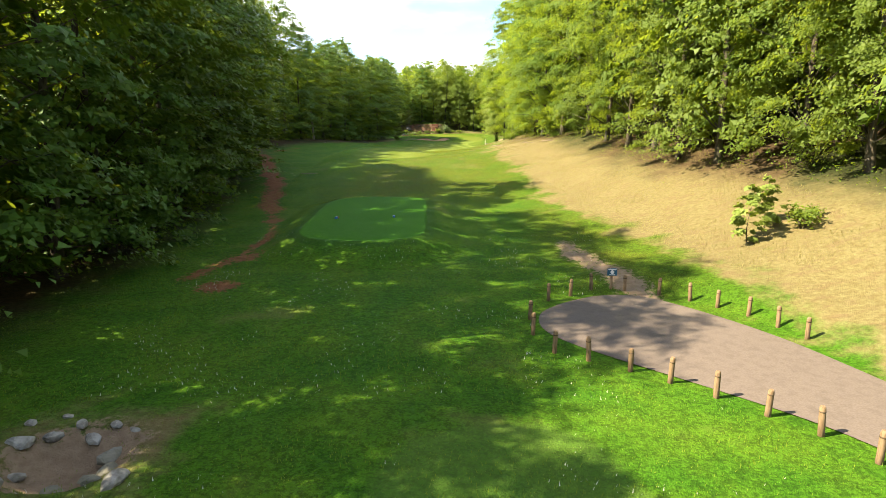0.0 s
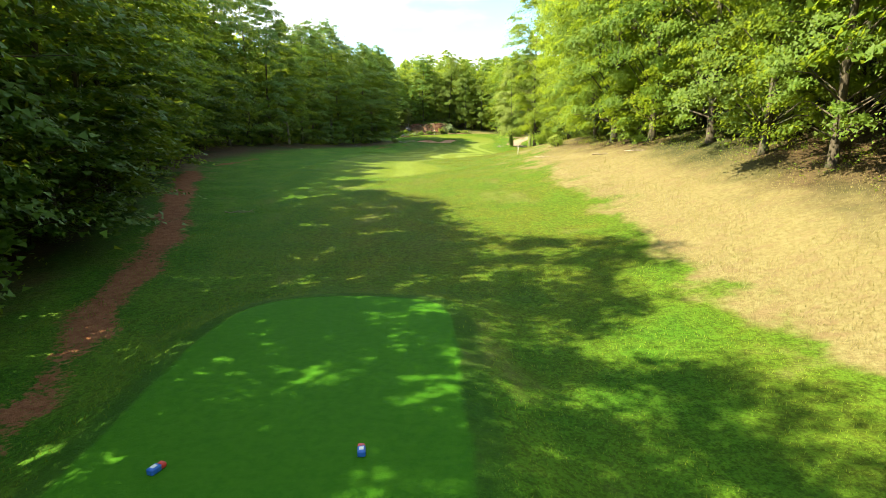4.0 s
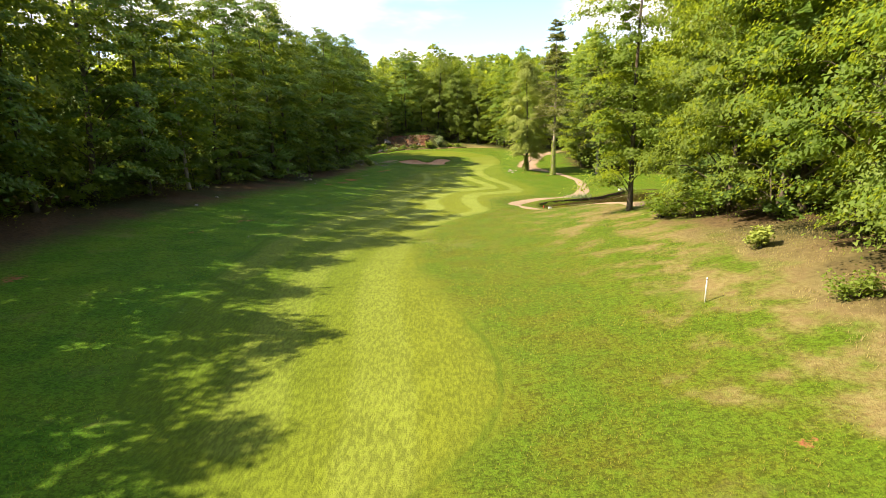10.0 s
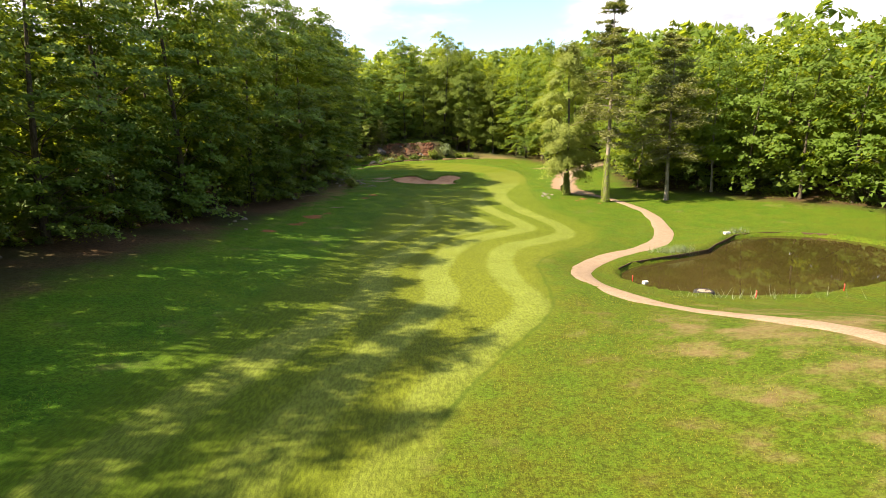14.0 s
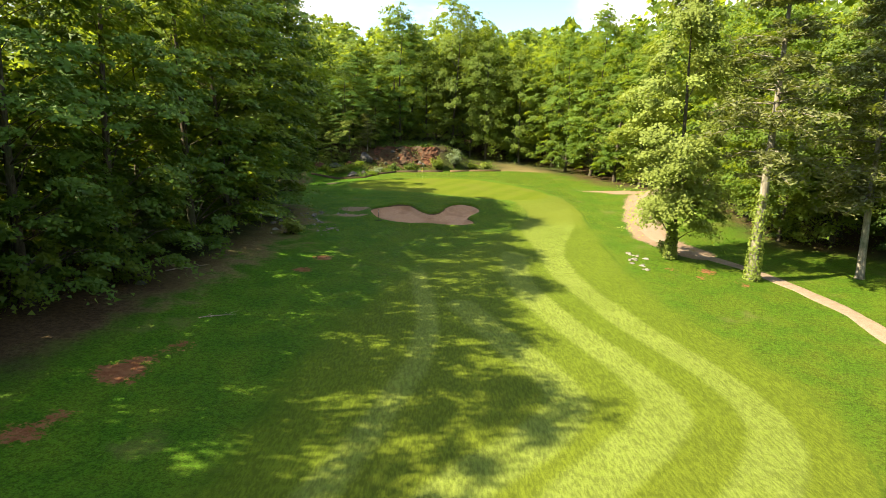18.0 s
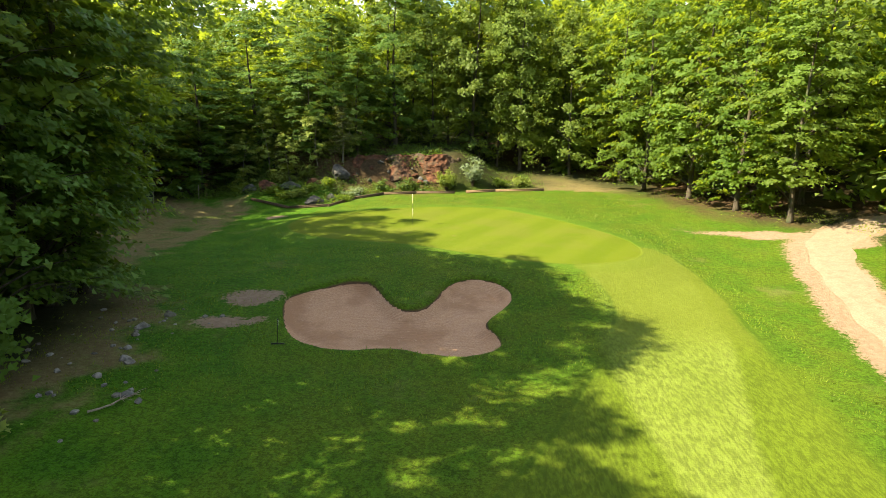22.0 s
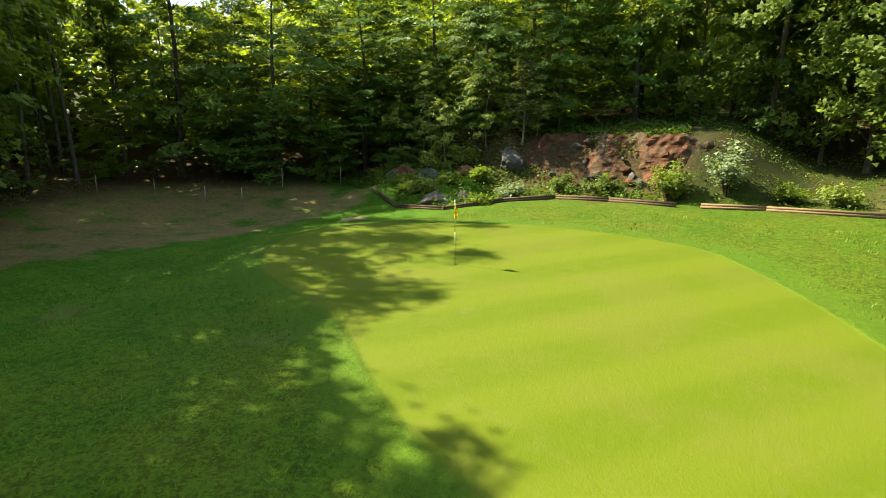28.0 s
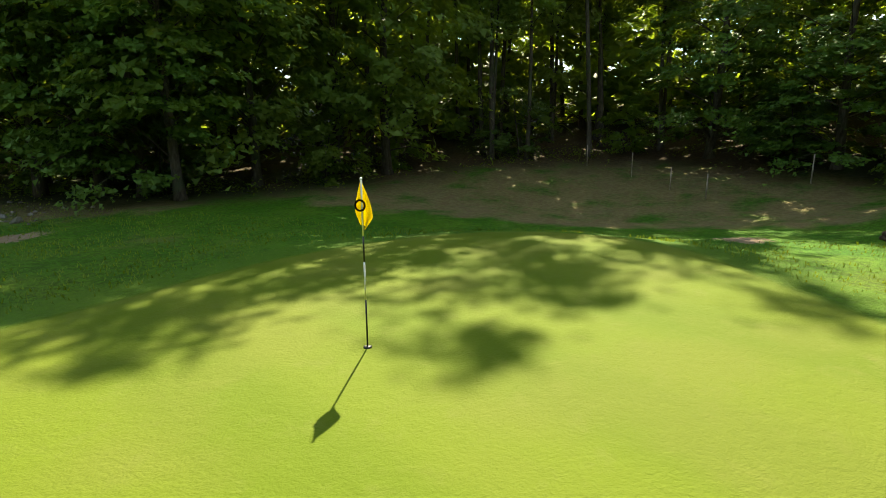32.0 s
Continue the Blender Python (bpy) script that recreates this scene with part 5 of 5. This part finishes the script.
bush(77, (-11.6, 179.6), 1.0, 1.1, 1100, 0.18, M_SILVER, "pale leafy weeds inside the edging", "shrub", 9, "shrub")
for i, (x, y, k) in enumerate(((13.3, -0.2, 0.36), (14.5, 0.8, 0.33))):
    shoot = broad_tree(330 + i, 6.2, 2.0, 0.9, 2600, 0.42, M_BRIGHT, M_BARK, "young green sapling with drooping leaves on the dry slope", 34, 0.07, 0.4, group="saplings on the dry slope", sides=6, fine=0.2)
    shoot.matrix_basis = pose(x, y, hz(x, y) - 0.05, 0, 0, 50 * i) @ Matrix.Diagonal((k, k, k, 1))
bush(80, (15.4, -0.4), 1.0, 0.9, 380, 0.15, M_LEAF2, "low brownish bush on the dry slope", "shrub", 7, "shrub")
bush(81, (16.0, 0.4), 0.8, 0.8, 300, 0.15, M_LEAF2, "small drying bush on the dry slope", "shrub", 7, "shrub")
bush(82, (8.6, 51.4), 0.9, 0.8, 1100, 0.1, M_LEAF2, "dry grey-green brush in front of the wood", "shrub", 6, "shrub")
bush(85, (9.7, 68.4), 1.7, 1.3, 1300, 0.16, M_LEAF, "leafy bush below the wood beside the path", "shrub", 9, "shrub")
bush(86, (10.8, 66.6), 2.2, 1.4, 1400, 0.16, M_LEAF, "tall leafy bush below the wood", "shrub", 9, "shrub")
bush(87, (9.4, 57.8), 0.9, 0.7, 800, 0.14, M_BRIGHT, "round green bush on the dry ground before the wood", "shrub", 8, "shrub")
bush(83, (-13.6, 139.2), 1.3, 0.9, 900, 0.2, M_BRIGHT, "small leafy bush at the wood's edge", "shrub", 7, "shrub")
bush(84, (13.2, 138.2), 1.6, 0.7, 900, 0.18, M_DARKLEAF, "dark ivy growth round a trunk", "shrub", 6, "shrub")
for i, (x, y, h, w, m) in enumerate(((-15.2, 178.4, 0.7, 0.8, M_LEAF), (-17.2, 177.3, 0.6, 0.8, M_LEAF), (-18.6, 178.2, 0.7, 0.9, M_LEAF), (-12.2, 177.3, 0.7, 0.8, M_LEAF), (-14.2, 180.2, 1.1, 0.9, M_LEAF),
                                      (-16.6, 182.4, 1.6, 1.1, M_BRIGHT), (-19.4, 181.8, 1.6, 1.2, M_BRIGHT), (-22.5, 180.6, 1.3, 1.1, M_LEAF2), (1.6, 183.0, 1.0, 0.9, M_LEAF2))):
    bush(300 + i, (x, y), h, w, 900, 0.17, m, "green bramble thicket on the bank", "shrub", 9, "shrub")
young = conifer(63, 5.4, 1.5, 1.4, 2200, 0.26, "thin young pine on the bank", 0.07, 14)
young.matrix_basis = pose(-13.4, 183.6, hz(-13.4, 183.6) - 0.1, 0, 0, 30)


def ivy(x, y, tall, r, seed):
    rs = np.random.RandomState(seed)
    n = 1500
    h = rs.rand(n) ** 1.3 * tall
    a = rs.rand(n) * 6.283
    rad = r * (1.15 - 0.5 * h / tall) + 0.16 * rs.rand(n)
    p = np.column_stack([np.cos(a) * rad, np.sin(a) * rad, h + 0.1])
    ups = np.column_stack([np.cos(a), np.sin(a), np.full(n, 0.5)])
    ob = new("ivy", leaf_mesh("ivy", p, ups, 0.15 * (0.7 + 0.6 * rs.rand(n)), M_BRIGHT, seed))
    ob.matrix_basis = pose(x, y, hz(x, y) - 0.05)
    return tagged(ob, "green ivy climbing a pine trunk", "ivy")


ivy(17.0, 133.4, 5.5, 0.34, 91)
ivy(13.2, 137.3, 2.6, 0.3, 92)


# ---------------------------------------------------------------- stones, branches and small things
STONES = ((-15.6, 143.8), (-15.2, 144.4), (-14.4, 148.1), (-13.7, 147.4), (-12.7, 144.5), (-11.3, 142.2), (-10.8, 141.9), (-14.9, 141.5), (-14.6, 146.9), (-13.5, 146.6), (-12.4, 144.3),
          (-12.8, 143.2), (-11.6, 142.1), (-21.5, 87.2), (-21.2, 81.8), (-24.4, 92.8), (-18.4, 111.7), (-19.6, 114.1), (-17.5, 124.8), (-16.9, 107.4), (-18.7, 110.4), (-15.9, 142.6),
          (-13.1, 145.4), (-14.2, 143.3), (-12.1, 141.0), (-13.3, 148.8), (-15.1, 140.1), (-20.1, 113.0))
rnd = random.Random(8)
for i, (x, y) in enumerate(STONES):
    s = rnd.uniform(0.10, 0.26)
    boulder(x, y, (s * 1.2, s, s * 0.75), 100 + i, M_WHITEROCK, "pale limestone lump in the grass at the wood's edge", "pale stones at the wood's edge", 0.3, 2, "stone", rnd.uniform(0, 360))
PIT = ((-7.1, -14.6, 0.2), (-7.4, -13.9, 0.26), (-7.0, -13.6, 0.2), (-6.2, -13.5, 0.22), (-7.1, -12.9, 0.12), (-5.6, -13.9, 0.3), (-4.9, -15.1, 0.3), (-6.2, -15.0, 0.26), (-5.4, -15.0, 0.2),
       (-7.0, -15.2, 0.2), (-5.3, -14.6, 0.26), (-7.7, -13.2, 0.14), (-5.9, -13.2, 0.14), (-6.6, -13.2, 0.16), (-5.4, -13.4, 0.12))
for i, (x, y, s) in enumerate(PIT):
    boulder(x, y, (s * 1.15, s * 0.8, s * 0.55), 140 + i, M_PITROCK, "pale broken stone round an earthy hollow", "stones round the hollow", 0.25, 2, "stone", rnd.uniform(0, 360))
for i, (cx, cy, w) in enumerate(((10.9, 138.0, 0.5), (10.5, 136.6, 0.4), (10.3, 135.2, 0.45), (10.6, 134.2, 0.3), (11.3, 137.2, 0.35))):
    for j in range(4):
        s = rnd.uniform(0.10, 0.24)
        boulder(cx + rnd.uniform(-w, w), cy + rnd.uniform(-w, w), (s * 1.3, s, s * 0.4), 160 + i * 4 + j, M_WHITEROCK, "pale jagged rock showing through the turf", "pale rocks by the fairway", 0.35, 2, "stone", rnd.uniform(0, 360))
for i in range(46):
    x, y = rnd.uniform(-16.4, -11.2), rnd.uniform(138, 150)
    s = rnd.uniform(0.05, 0.13)
    if inside(np.array(x), np.array(y), R_BUNKER) < -1.5:
        boulder(x, y, (s * 1.3, s, s * 0.7), 400 + i, M_WHITEROCK, "small pale stone in the thin grass by the wood", "small stones by the wood", 0.3, 1, "stone", rnd.uniform(0, 360))
for i in range(22):
    x, w = rnd.uniform(-13.0, -2.0), rnd.random()
    s = rnd.uniform(0.16, 0.42)
    ob = boulder(x, 182.6, (s * 1.3, s * 0.8, s * 0.8), 460 + i, M_REDROCK if rnd.random() < 0.6 else M_ROCK, "rough stone bedded in the red earth bank", "stones in the cut bank", 0.3, 2, "bank_stone", rnd.uniform(0, 360))
    ob.location = (x, 182.25 + 0.35 * math.sin(x * 0.5) + 1.6 * w, hz(x, 181.4) + 3.0 * w)


def branch(x, y, length, rz, seed, label):
    r = random.Random(seed)
    ob = thing("fallen_branch", (x, y, hz(x, y) + 0.03), label, "branch", rz=rz)
    bm = bmesh.new()
    p = [Vector((length * (t - 0.5), r.uniform(-0.08, 0.08), 0.03 + r.uniform(0, 0.05))) for t in np.linspace(0, 1, 6)]
    tube(bm, p, [0.035, 0.032, 0.028, 0.022, 0.016, 0.008], 6)
    part("limb", bm, M_DEADWOOD, ob)
    for i in range(7):
        a = p[r.randint(1, 4)]
        bm = bmesh.new()
        e = a + Vector((r.uniform(-0.2, 0.6), r.uniform(-0.5, 0.5), r.uniform(0.0, 0.14)))
        tube(bm, [a, a.lerp(e, 0.5) + Vector((0, 0, 0.03)), e], [0.012, 0.009, 0.004], 5)
        part("twig", bm, M_DEADWOOD, ob)
    return ob


branch(6.6, 44.9, 1.7, -25, 1, "grey dead branch with twigs on the dry grass")
branch(-12.1, 31.0, 1.6, 5, 2, "dark dead branch lying in the shaded rough")
branch(9.4, 38.6, 1.8, 20, 3, "dead branch on the dry slope below the wood")
branch(11.0, 36.8, 1.5, -30, 4, "broken grey branch below the wood")
branch(-16.5, 128.0, 2.2, 40, 5, "dead branch at the edge of the wood")
branch(-11.3, 141.6, 1.5, 60, 6, "dead twiggy branch beside pale stones")
branch(-12.6, 121.6, 1.5, 25, 7, "heap of dead twigs in the shaded rough")


def stake(x, y, tall, r, m, label, name="stake", group=""):
    ob = thing(name, (x, y, hz(x, y)), label, "stake", group)
    bm = bmesh.new()
    tube(bm, [(0, 0, -0.1), (0.01, 0, tall * 0.96), (0.01, 0, tall)], [r, r, r * 0.5], 8)
    part("shaft", bm, m, ob)
    bm = bmesh.new()
    tube(bm, [(0.01, 0, tall * 0.88), (0.01, 0, tall * 0.93)], [r * 1.15, r * 1.15], 8)
    part("band", bm, M_BLACK if m is M_WHITE else M_DEADWOOD, ob, "thin band")
    return ob


stake(5.5, 53.7, 0.8, 0.025, M_WHITE, "white boundary stake in the rough")
for x, y in ((9.15, 99.6), (14.6, 95.4), (20.3, 96.6)):
    stake(x, y, 0.42, 0.03, M_RED, "short red hazard stake at the pond's edge", "hazard_stake", "red stakes round the pond")
stake(-16.2, 140.6, 1.3, 0.035, M_DEADWOOD, "weathered fence stake at the wood's edge")


def fence():
    ob = thing("wire_fence", (-29, 171, hz(-29, 171)), "old wire fence on thin leaning posts along the wood", "fence")
    inv = ob.matrix_basis.inverted()
    tops = []
    for x, y, h in ((-34.0, 166.3, 1.2), (-31.6, 168.8, 1.25), (-28.7, 170.6, 1.1), (-26.8, 172.0, 1.1), (-28.6, 176.4, 1.3), (-26, 179.5, 1.3)):
        bm = bmesh.new()
        a = inv @ Vector((x, y, hz(x, y) - 0.1))
        b = inv @ Vector((x + 0.05, y, hz(x, y) + h))
        tube(bm, [a, b], [0.035, 0.03], 6)
        part("post", bm, M_DEADWOOD, ob)
        tops.append((a, b))
    for (a, b), (c, d) in zip(tops, tops[1:]):
        for t in (0.45, 0.85):
            bm = bmesh.new()
            tube(bm, [a.lerp(b, t), a.lerp(b, t).lerp(c.lerp(d, t), 0.5) - Vector((0, 0, 0.05)), c.lerp(d, t)], [0.004] * 3, 4)
            part("wire", bm, M_TYRE, ob)


fence()


def rake():
    ob = thing("bunker_rake", (-8.1, 146.4, hz(-8.1, 146.4) + 0.02), "dark bunker rake standing in the grass", "rake")
    bm = bmesh.new()
    tube(bm, [(0, 0, 0.02), (0.02, 0.1, 0.95)], [0.014, 0.012], 8)
    part("handle", bm, M_BLACK, ob)
    bm = bmesh.new()
    tube(bm, [(0.02, 0.1, 0.7), (0.02, 0.103, 0.9)], [0.018, 0.016], 8)
    part("grip", bm, M_WHITE, ob, "white grip")
    bm = bmesh.new()
    box(bm, (0.5, 0.05, 0.04), (0, 0, 0.03), 0, 0.008)
    part("head", bm, M_BLACK, ob)
    for i in range(9):
        bm = bmesh.new()
        box(bm, (0.012, 0.02, 0.08), (-0.22 + 0.055 * i, -0.02, 0.0))
        part("tooth", bm, M_BLACK, ob)


rake()


def tyre_float():
    ob = thing("floating_ring", (12.6, 97.3, WATER_Z), "dark round float with a flat deck on the pond", "float")
    bm = bmesh.new()
    prof = [(0.42, -0.12), (0.56, -0.08), (0.6, 0.06), (0.56, 0.2), (0.44, 0.24), (0.38, 0.2)]
    rings = [[bm.verts.new((r * math.cos(a), r * math.sin(a), z)) for a in np.linspace(0, 2 * math.pi, 28, endpoint=False)] for r, z in prof]
    for p, q in zip(rings, rings[1:]):
        for i in range(28):
            bm.faces.new((p[i], p[(i + 1) % 28], q[(i + 1) % 28], q[i])).smooth = True
    part("tyre", bm, M_TYRE, ob)
    bm = bmesh.new()
    bmesh.ops.create_cone(bm, cap_ends=True, segments=24, radius1=0.42, radius2=0.4, depth=0.05, matrix=pose(0, 0, 0.17))
    part("deck", bm, M_DEADWOOD, ob, "weathered round deck")
    bm = bmesh.new()
    tube(bm, [(0.1, 0, 0.18), (0.1, 0, 0.3), (0.18, 0.02, 0.33)], [0.03, 0.03, 0.02], 8)
    part("nozzle", bm, M_TYRE, ob)


tyre_float()


def small_box(x, y, size, m, label, rz):
    ob = thing("pump_box", (x, y, hz(x, y)), label, "box", rz=rz)
    bm = bmesh.new()
    box(bm, size, (0, 0, size[2] / 2), 0, 0.02)
    part("case", bm, m, ob)
    bm = bmesh.new()
    box(bm, (size[0] * 1.06, size[1] * 1.06, 0.03), (0, 0, size[2] + 0.012), 0, 0.006)
    part("lid", bm, m, ob)


small_box(9.6, 98.6, (0.32, 0.24, 0.16), M_WHITE, "small white box at the pond's edge", 20)
small_box(22.2, 114.4, (0.5, 0.3, 0.18), M_WHITE, "white box on the far pond bank", 10)


def pond_edging():
    """Planks and stones that hold the far bank of the pond."""
    ob = thing("pond_edging", (24, 115.4, WATER_Z), "weathered wooden planks holding the pond bank", "edging")
    inv = ob.matrix_basis.inverted()
    line = [(9.2, 102.6), (10.6, 104.3), (12.8, 105.6), (15.2, 106.8), (17.8, 108.3), (19.4, 110.4), (20.9, 112), (22.8, 114.2), (25, 115.2), (28.2, 115.4), (31.4, 113.9)]
    for (ax, ay), (bx, by) in zip(line, line[1:]):
        d = Vector((bx - ax, by - ay, 0))
        bm = bmesh.new()
        box(bm, (d.length + 0.06, 0.06, 0.42), (0, 0, 0.1), 0, 0.01)
        bm.transform(inv @ pose((ax + bx) / 2, (ay + by) / 2, WATER_Z, 0, 0, math.degrees(math.atan2(d.y, d.x))))
        part("plank", bm, M_LOG, ob)


pond_edging()


# ---------------------------------------------------------------- undergrowth, reeds, tufts
def scatter(name, label, category, spots, size, leaf, seed, tall=0.0, aspect=0.5):
    r = np.random.RandomState(seed)
    x, y = spots[:, 0], spots[:, 1]
    z = height(x, y) + 0.04 + tall * r.rand(len(x)) ** 1.5
    ups = np.tile((0, 0, 1.0), (len(x), 1)) + r.normal(0, 0.3, (len(x), 3))
    ob = new(name, leaf_mesh(name, np.column_stack([x, y, z]), ups, size * (0.6 + 0.8 * r.rand(len(x))), leaf, seed + 3, aspect))
    return tagged(ob, label, category, kind="stuff")


def patchy(n, x0, x1, y0, y1, seed, freq=0.5, cut=0.0):
    r = np.random.RandomState(seed)
    p = np.column_stack([r.uniform(x0, x1, n), r.uniform(y0, y1, n)])
    k = np.array([noise.noise((a * freq, b * freq, seed * 1.0)) for a, b in p])
    return p[k > cut]


bankp = patchy(40000, -27, 6, 175.4, 189.5, 3, 0.45, -0.2)
keep = (bankp[:, 1] > np.interp(bankp[:, 0], (-27, -20, -16.4, -12.9, -11.3, -9, -2.6, 6), (180, 177.6, 175.6, 175.6, 178.6, 180.4, 180.5, 181.8)))
keep &= ~((bankp[:, 0] > -10.6) & (bankp[:, 0] < -2.6) & (bankp[:, 1] > 182.3) & (bankp[:, 1] < 183.5))
scatter("bank_undergrowth", "ivy, bramble and weeds over the bank", "undergrowth", bankp[keep & (bankp[:, 0] < -3.5)], 0.19, M_ASH_SHADED, 4, 0.45)
scatter("slope_grass", "sparse low grass and weeds on the dry slope", "grass", bankp[keep & (bankp[:, 0] >= -3.5)][::2], 0.11, M_ASH_SHADED, 6, 0.14)
r = np.random.RandomState(5)
edge_pts = []
op = np.array(OPEN, float)
for a, b in zip(op, op[1:]):
    n = int(np.linalg.norm(b - a) * 110)
    t = r.rand(n, 1)
    nn = np.array([-(b - a)[1], (b - a)[0]]) / np.linalg.norm(b - a)
    edge_pts.append(a + (b - a) * t + nn * (r.normal(1.7, 1.0, (n, 1))))
edge_pts = np.concatenate(edge_pts)
k = np.array([noise.noise((a * 0.3, b * 0.3, 9.0)) for a, b in edge_pts])
scatter("wood_undergrowth", "ferns, saplings and ivy along the wood's edge", "undergrowth", edge_pts[k > -0.02], 0.13, M_LEAF, 6, 0.5)


def blades(name, label, spots, tall, width, material, seed):
    """Grass blades as thin bent triangles, joined."""
    r = np.random.RandomState(seed)
    n = len(spots)
    x, y = spots[:, 0], spots[:, 1]
    z = height(x, y)
    a = r.rand(n) * 6.283
    h = tall * (0.5 + r.rand(n))
    lean = h * (0.3 + 0.7 * r.rand(n))
    lx, ly = -np.sin(a) * lean, np.cos(a) * lean
    wx, wy = np.cos(a) * width, np.sin(a) * width
    v = np.stack([np.column_stack([x - wx, y - wy, z - 0.01]), np.column_stack([x + wx, y + wy, z - 0.01]), np.column_stack([x + lx, y + ly, z + h])], 1).reshape(-1, 3)
    f = np.arange(n * 3).reshape(-1, 3)
    return tagged(new(name, mesh_from(name, v, f, material)), label, "grass", kind="stuff")


M_BLADE = leaf_look("grass_blades", (0.046, 0.095, 0.006), (0.110, 0.150, 0.012), (0.115, 0.145, 0.014), 0.25)
M_STRAW = leaf_look("dry_grass_blades", (0.115, 0.088, 0.034), (0.195, 0.160, 0.075), (0.16, 0.13, 0.06), 0.25)
M_CLOVER = plain("white_clover_heads", (0.42, 0.42, 0.36), (0.6, 0.6, 0.54), 20, 0.8, 0.1, 0.002, 0.1)
rough_pts = np.concatenate([patchy(70000, -13, 12, -16, 44, 21, 0.35, -0.35), patchy(80000, -14, 10, 44, 96, 22, 0.35, -0.35)])
sd = np.maximum.reduce([inside(rough_pts[:, 0], rough_pts[:, 1], o) for o in (R_FAIR, R_TEE, R_PARK)])
right = np.interp(rough_pts[:, 1], (-30, 0, 12, 20, 37, 45, 57, 96), (14, 9.8, 7.2, 6.4, 5.4, 5.0, 7.5, 12))
# yellower blades for the sunny side: part dry grass, part sunlight in the colour
M_BLADE_SUNLIT = leaf_look("dry_and_sunlit_blades", (0.070, 0.078, 0.007), (0.126, 0.118, 0.014), (0.128, 0.116, 0.02), 0.25)
keep = (sd + 1.1 * np.random.RandomState(25).rand(len(sd)) < -0.08) & (rough_pts[:, 0] < right)
sunny = (rough_pts[:, 0] + 2.5 * np.sin(rough_pts[:, 1] * 0.9) * np.cos(rough_pts[:, 0] * 1.3) > -1.5) & (rough_pts[:, 1] > 22)
blades("rough_grass", "tufted rough grass beside the fairway", rough_pts[keep & ~sunny], 0.05, 0.009, M_BLADE, 23)
blades("yellowed_rough_grass", "rough grass on the open side, yellowed by dryness and a sunlight tint", rough_pts[keep & sunny], 0.045, 0.009, M_BLADE_SUNLIT, 24)
dryp = np.concatenate([patchy(70000, 6, 18, -4, 62, 31, 0.4, -0.3)])
right = np.interp(dryp[:, 1], (-30, 0, 12, 20, 37, 45, 57, 96), (14, 11, 8.5, 7.6, 6.4, 6.0, 8.5, 12))
blades("dry_grass", "straw-coloured dead grass on the slope", dryp[dryp[:, 0] > right], 0.07, 0.009, M_STRAW, 32)
clov = np.concatenate([patchy(4200, -9, 8, -16, 6, 41, 0.4, 0.12)])
sd = np.maximum(inside(clov[:, 0], clov[:, 1], R_PARK), inside(clov[:, 0], clov[:, 1], R_TEE))
blades("clover_heads", "small white clover heads in the rough", clov[sd < -0.3], 0.05, 0.011, M_CLOVER, 43)
reed = np.concatenate([np.random.RandomState(51).normal((15.2, 107.6), (1.0, 0.4), (500, 2)), np.random.RandomState(52).normal((13.8, 95.4), (3.2, 0.25), (90, 2)), np.random.RandomState(53).normal((23.4, 115.2), (0.6, 0.3), (160, 2))])
blades("reeds", "pale reeds and sedge on the pond's edge", reed, 0.42, 0.018, M_SILVER, 54)
greenrim = patchy(26000, -16, 12, 142, 178, 61, 0.5, -0.3)
sd = np.maximum.reduce([inside(greenrim[:, 0], greenrim[:, 1], R_GREEN) + 0.5, inside(greenrim[:, 0], greenrim[:, 1], R_BUNKER), inside(greenrim[:, 0], greenrim[:, 1], R_FAIR)])
blades("green_surround_grass", "longer grass round bunker and green", greenrim[sd < -0.06], 0.07, 0.018, M_BLADE, 62)
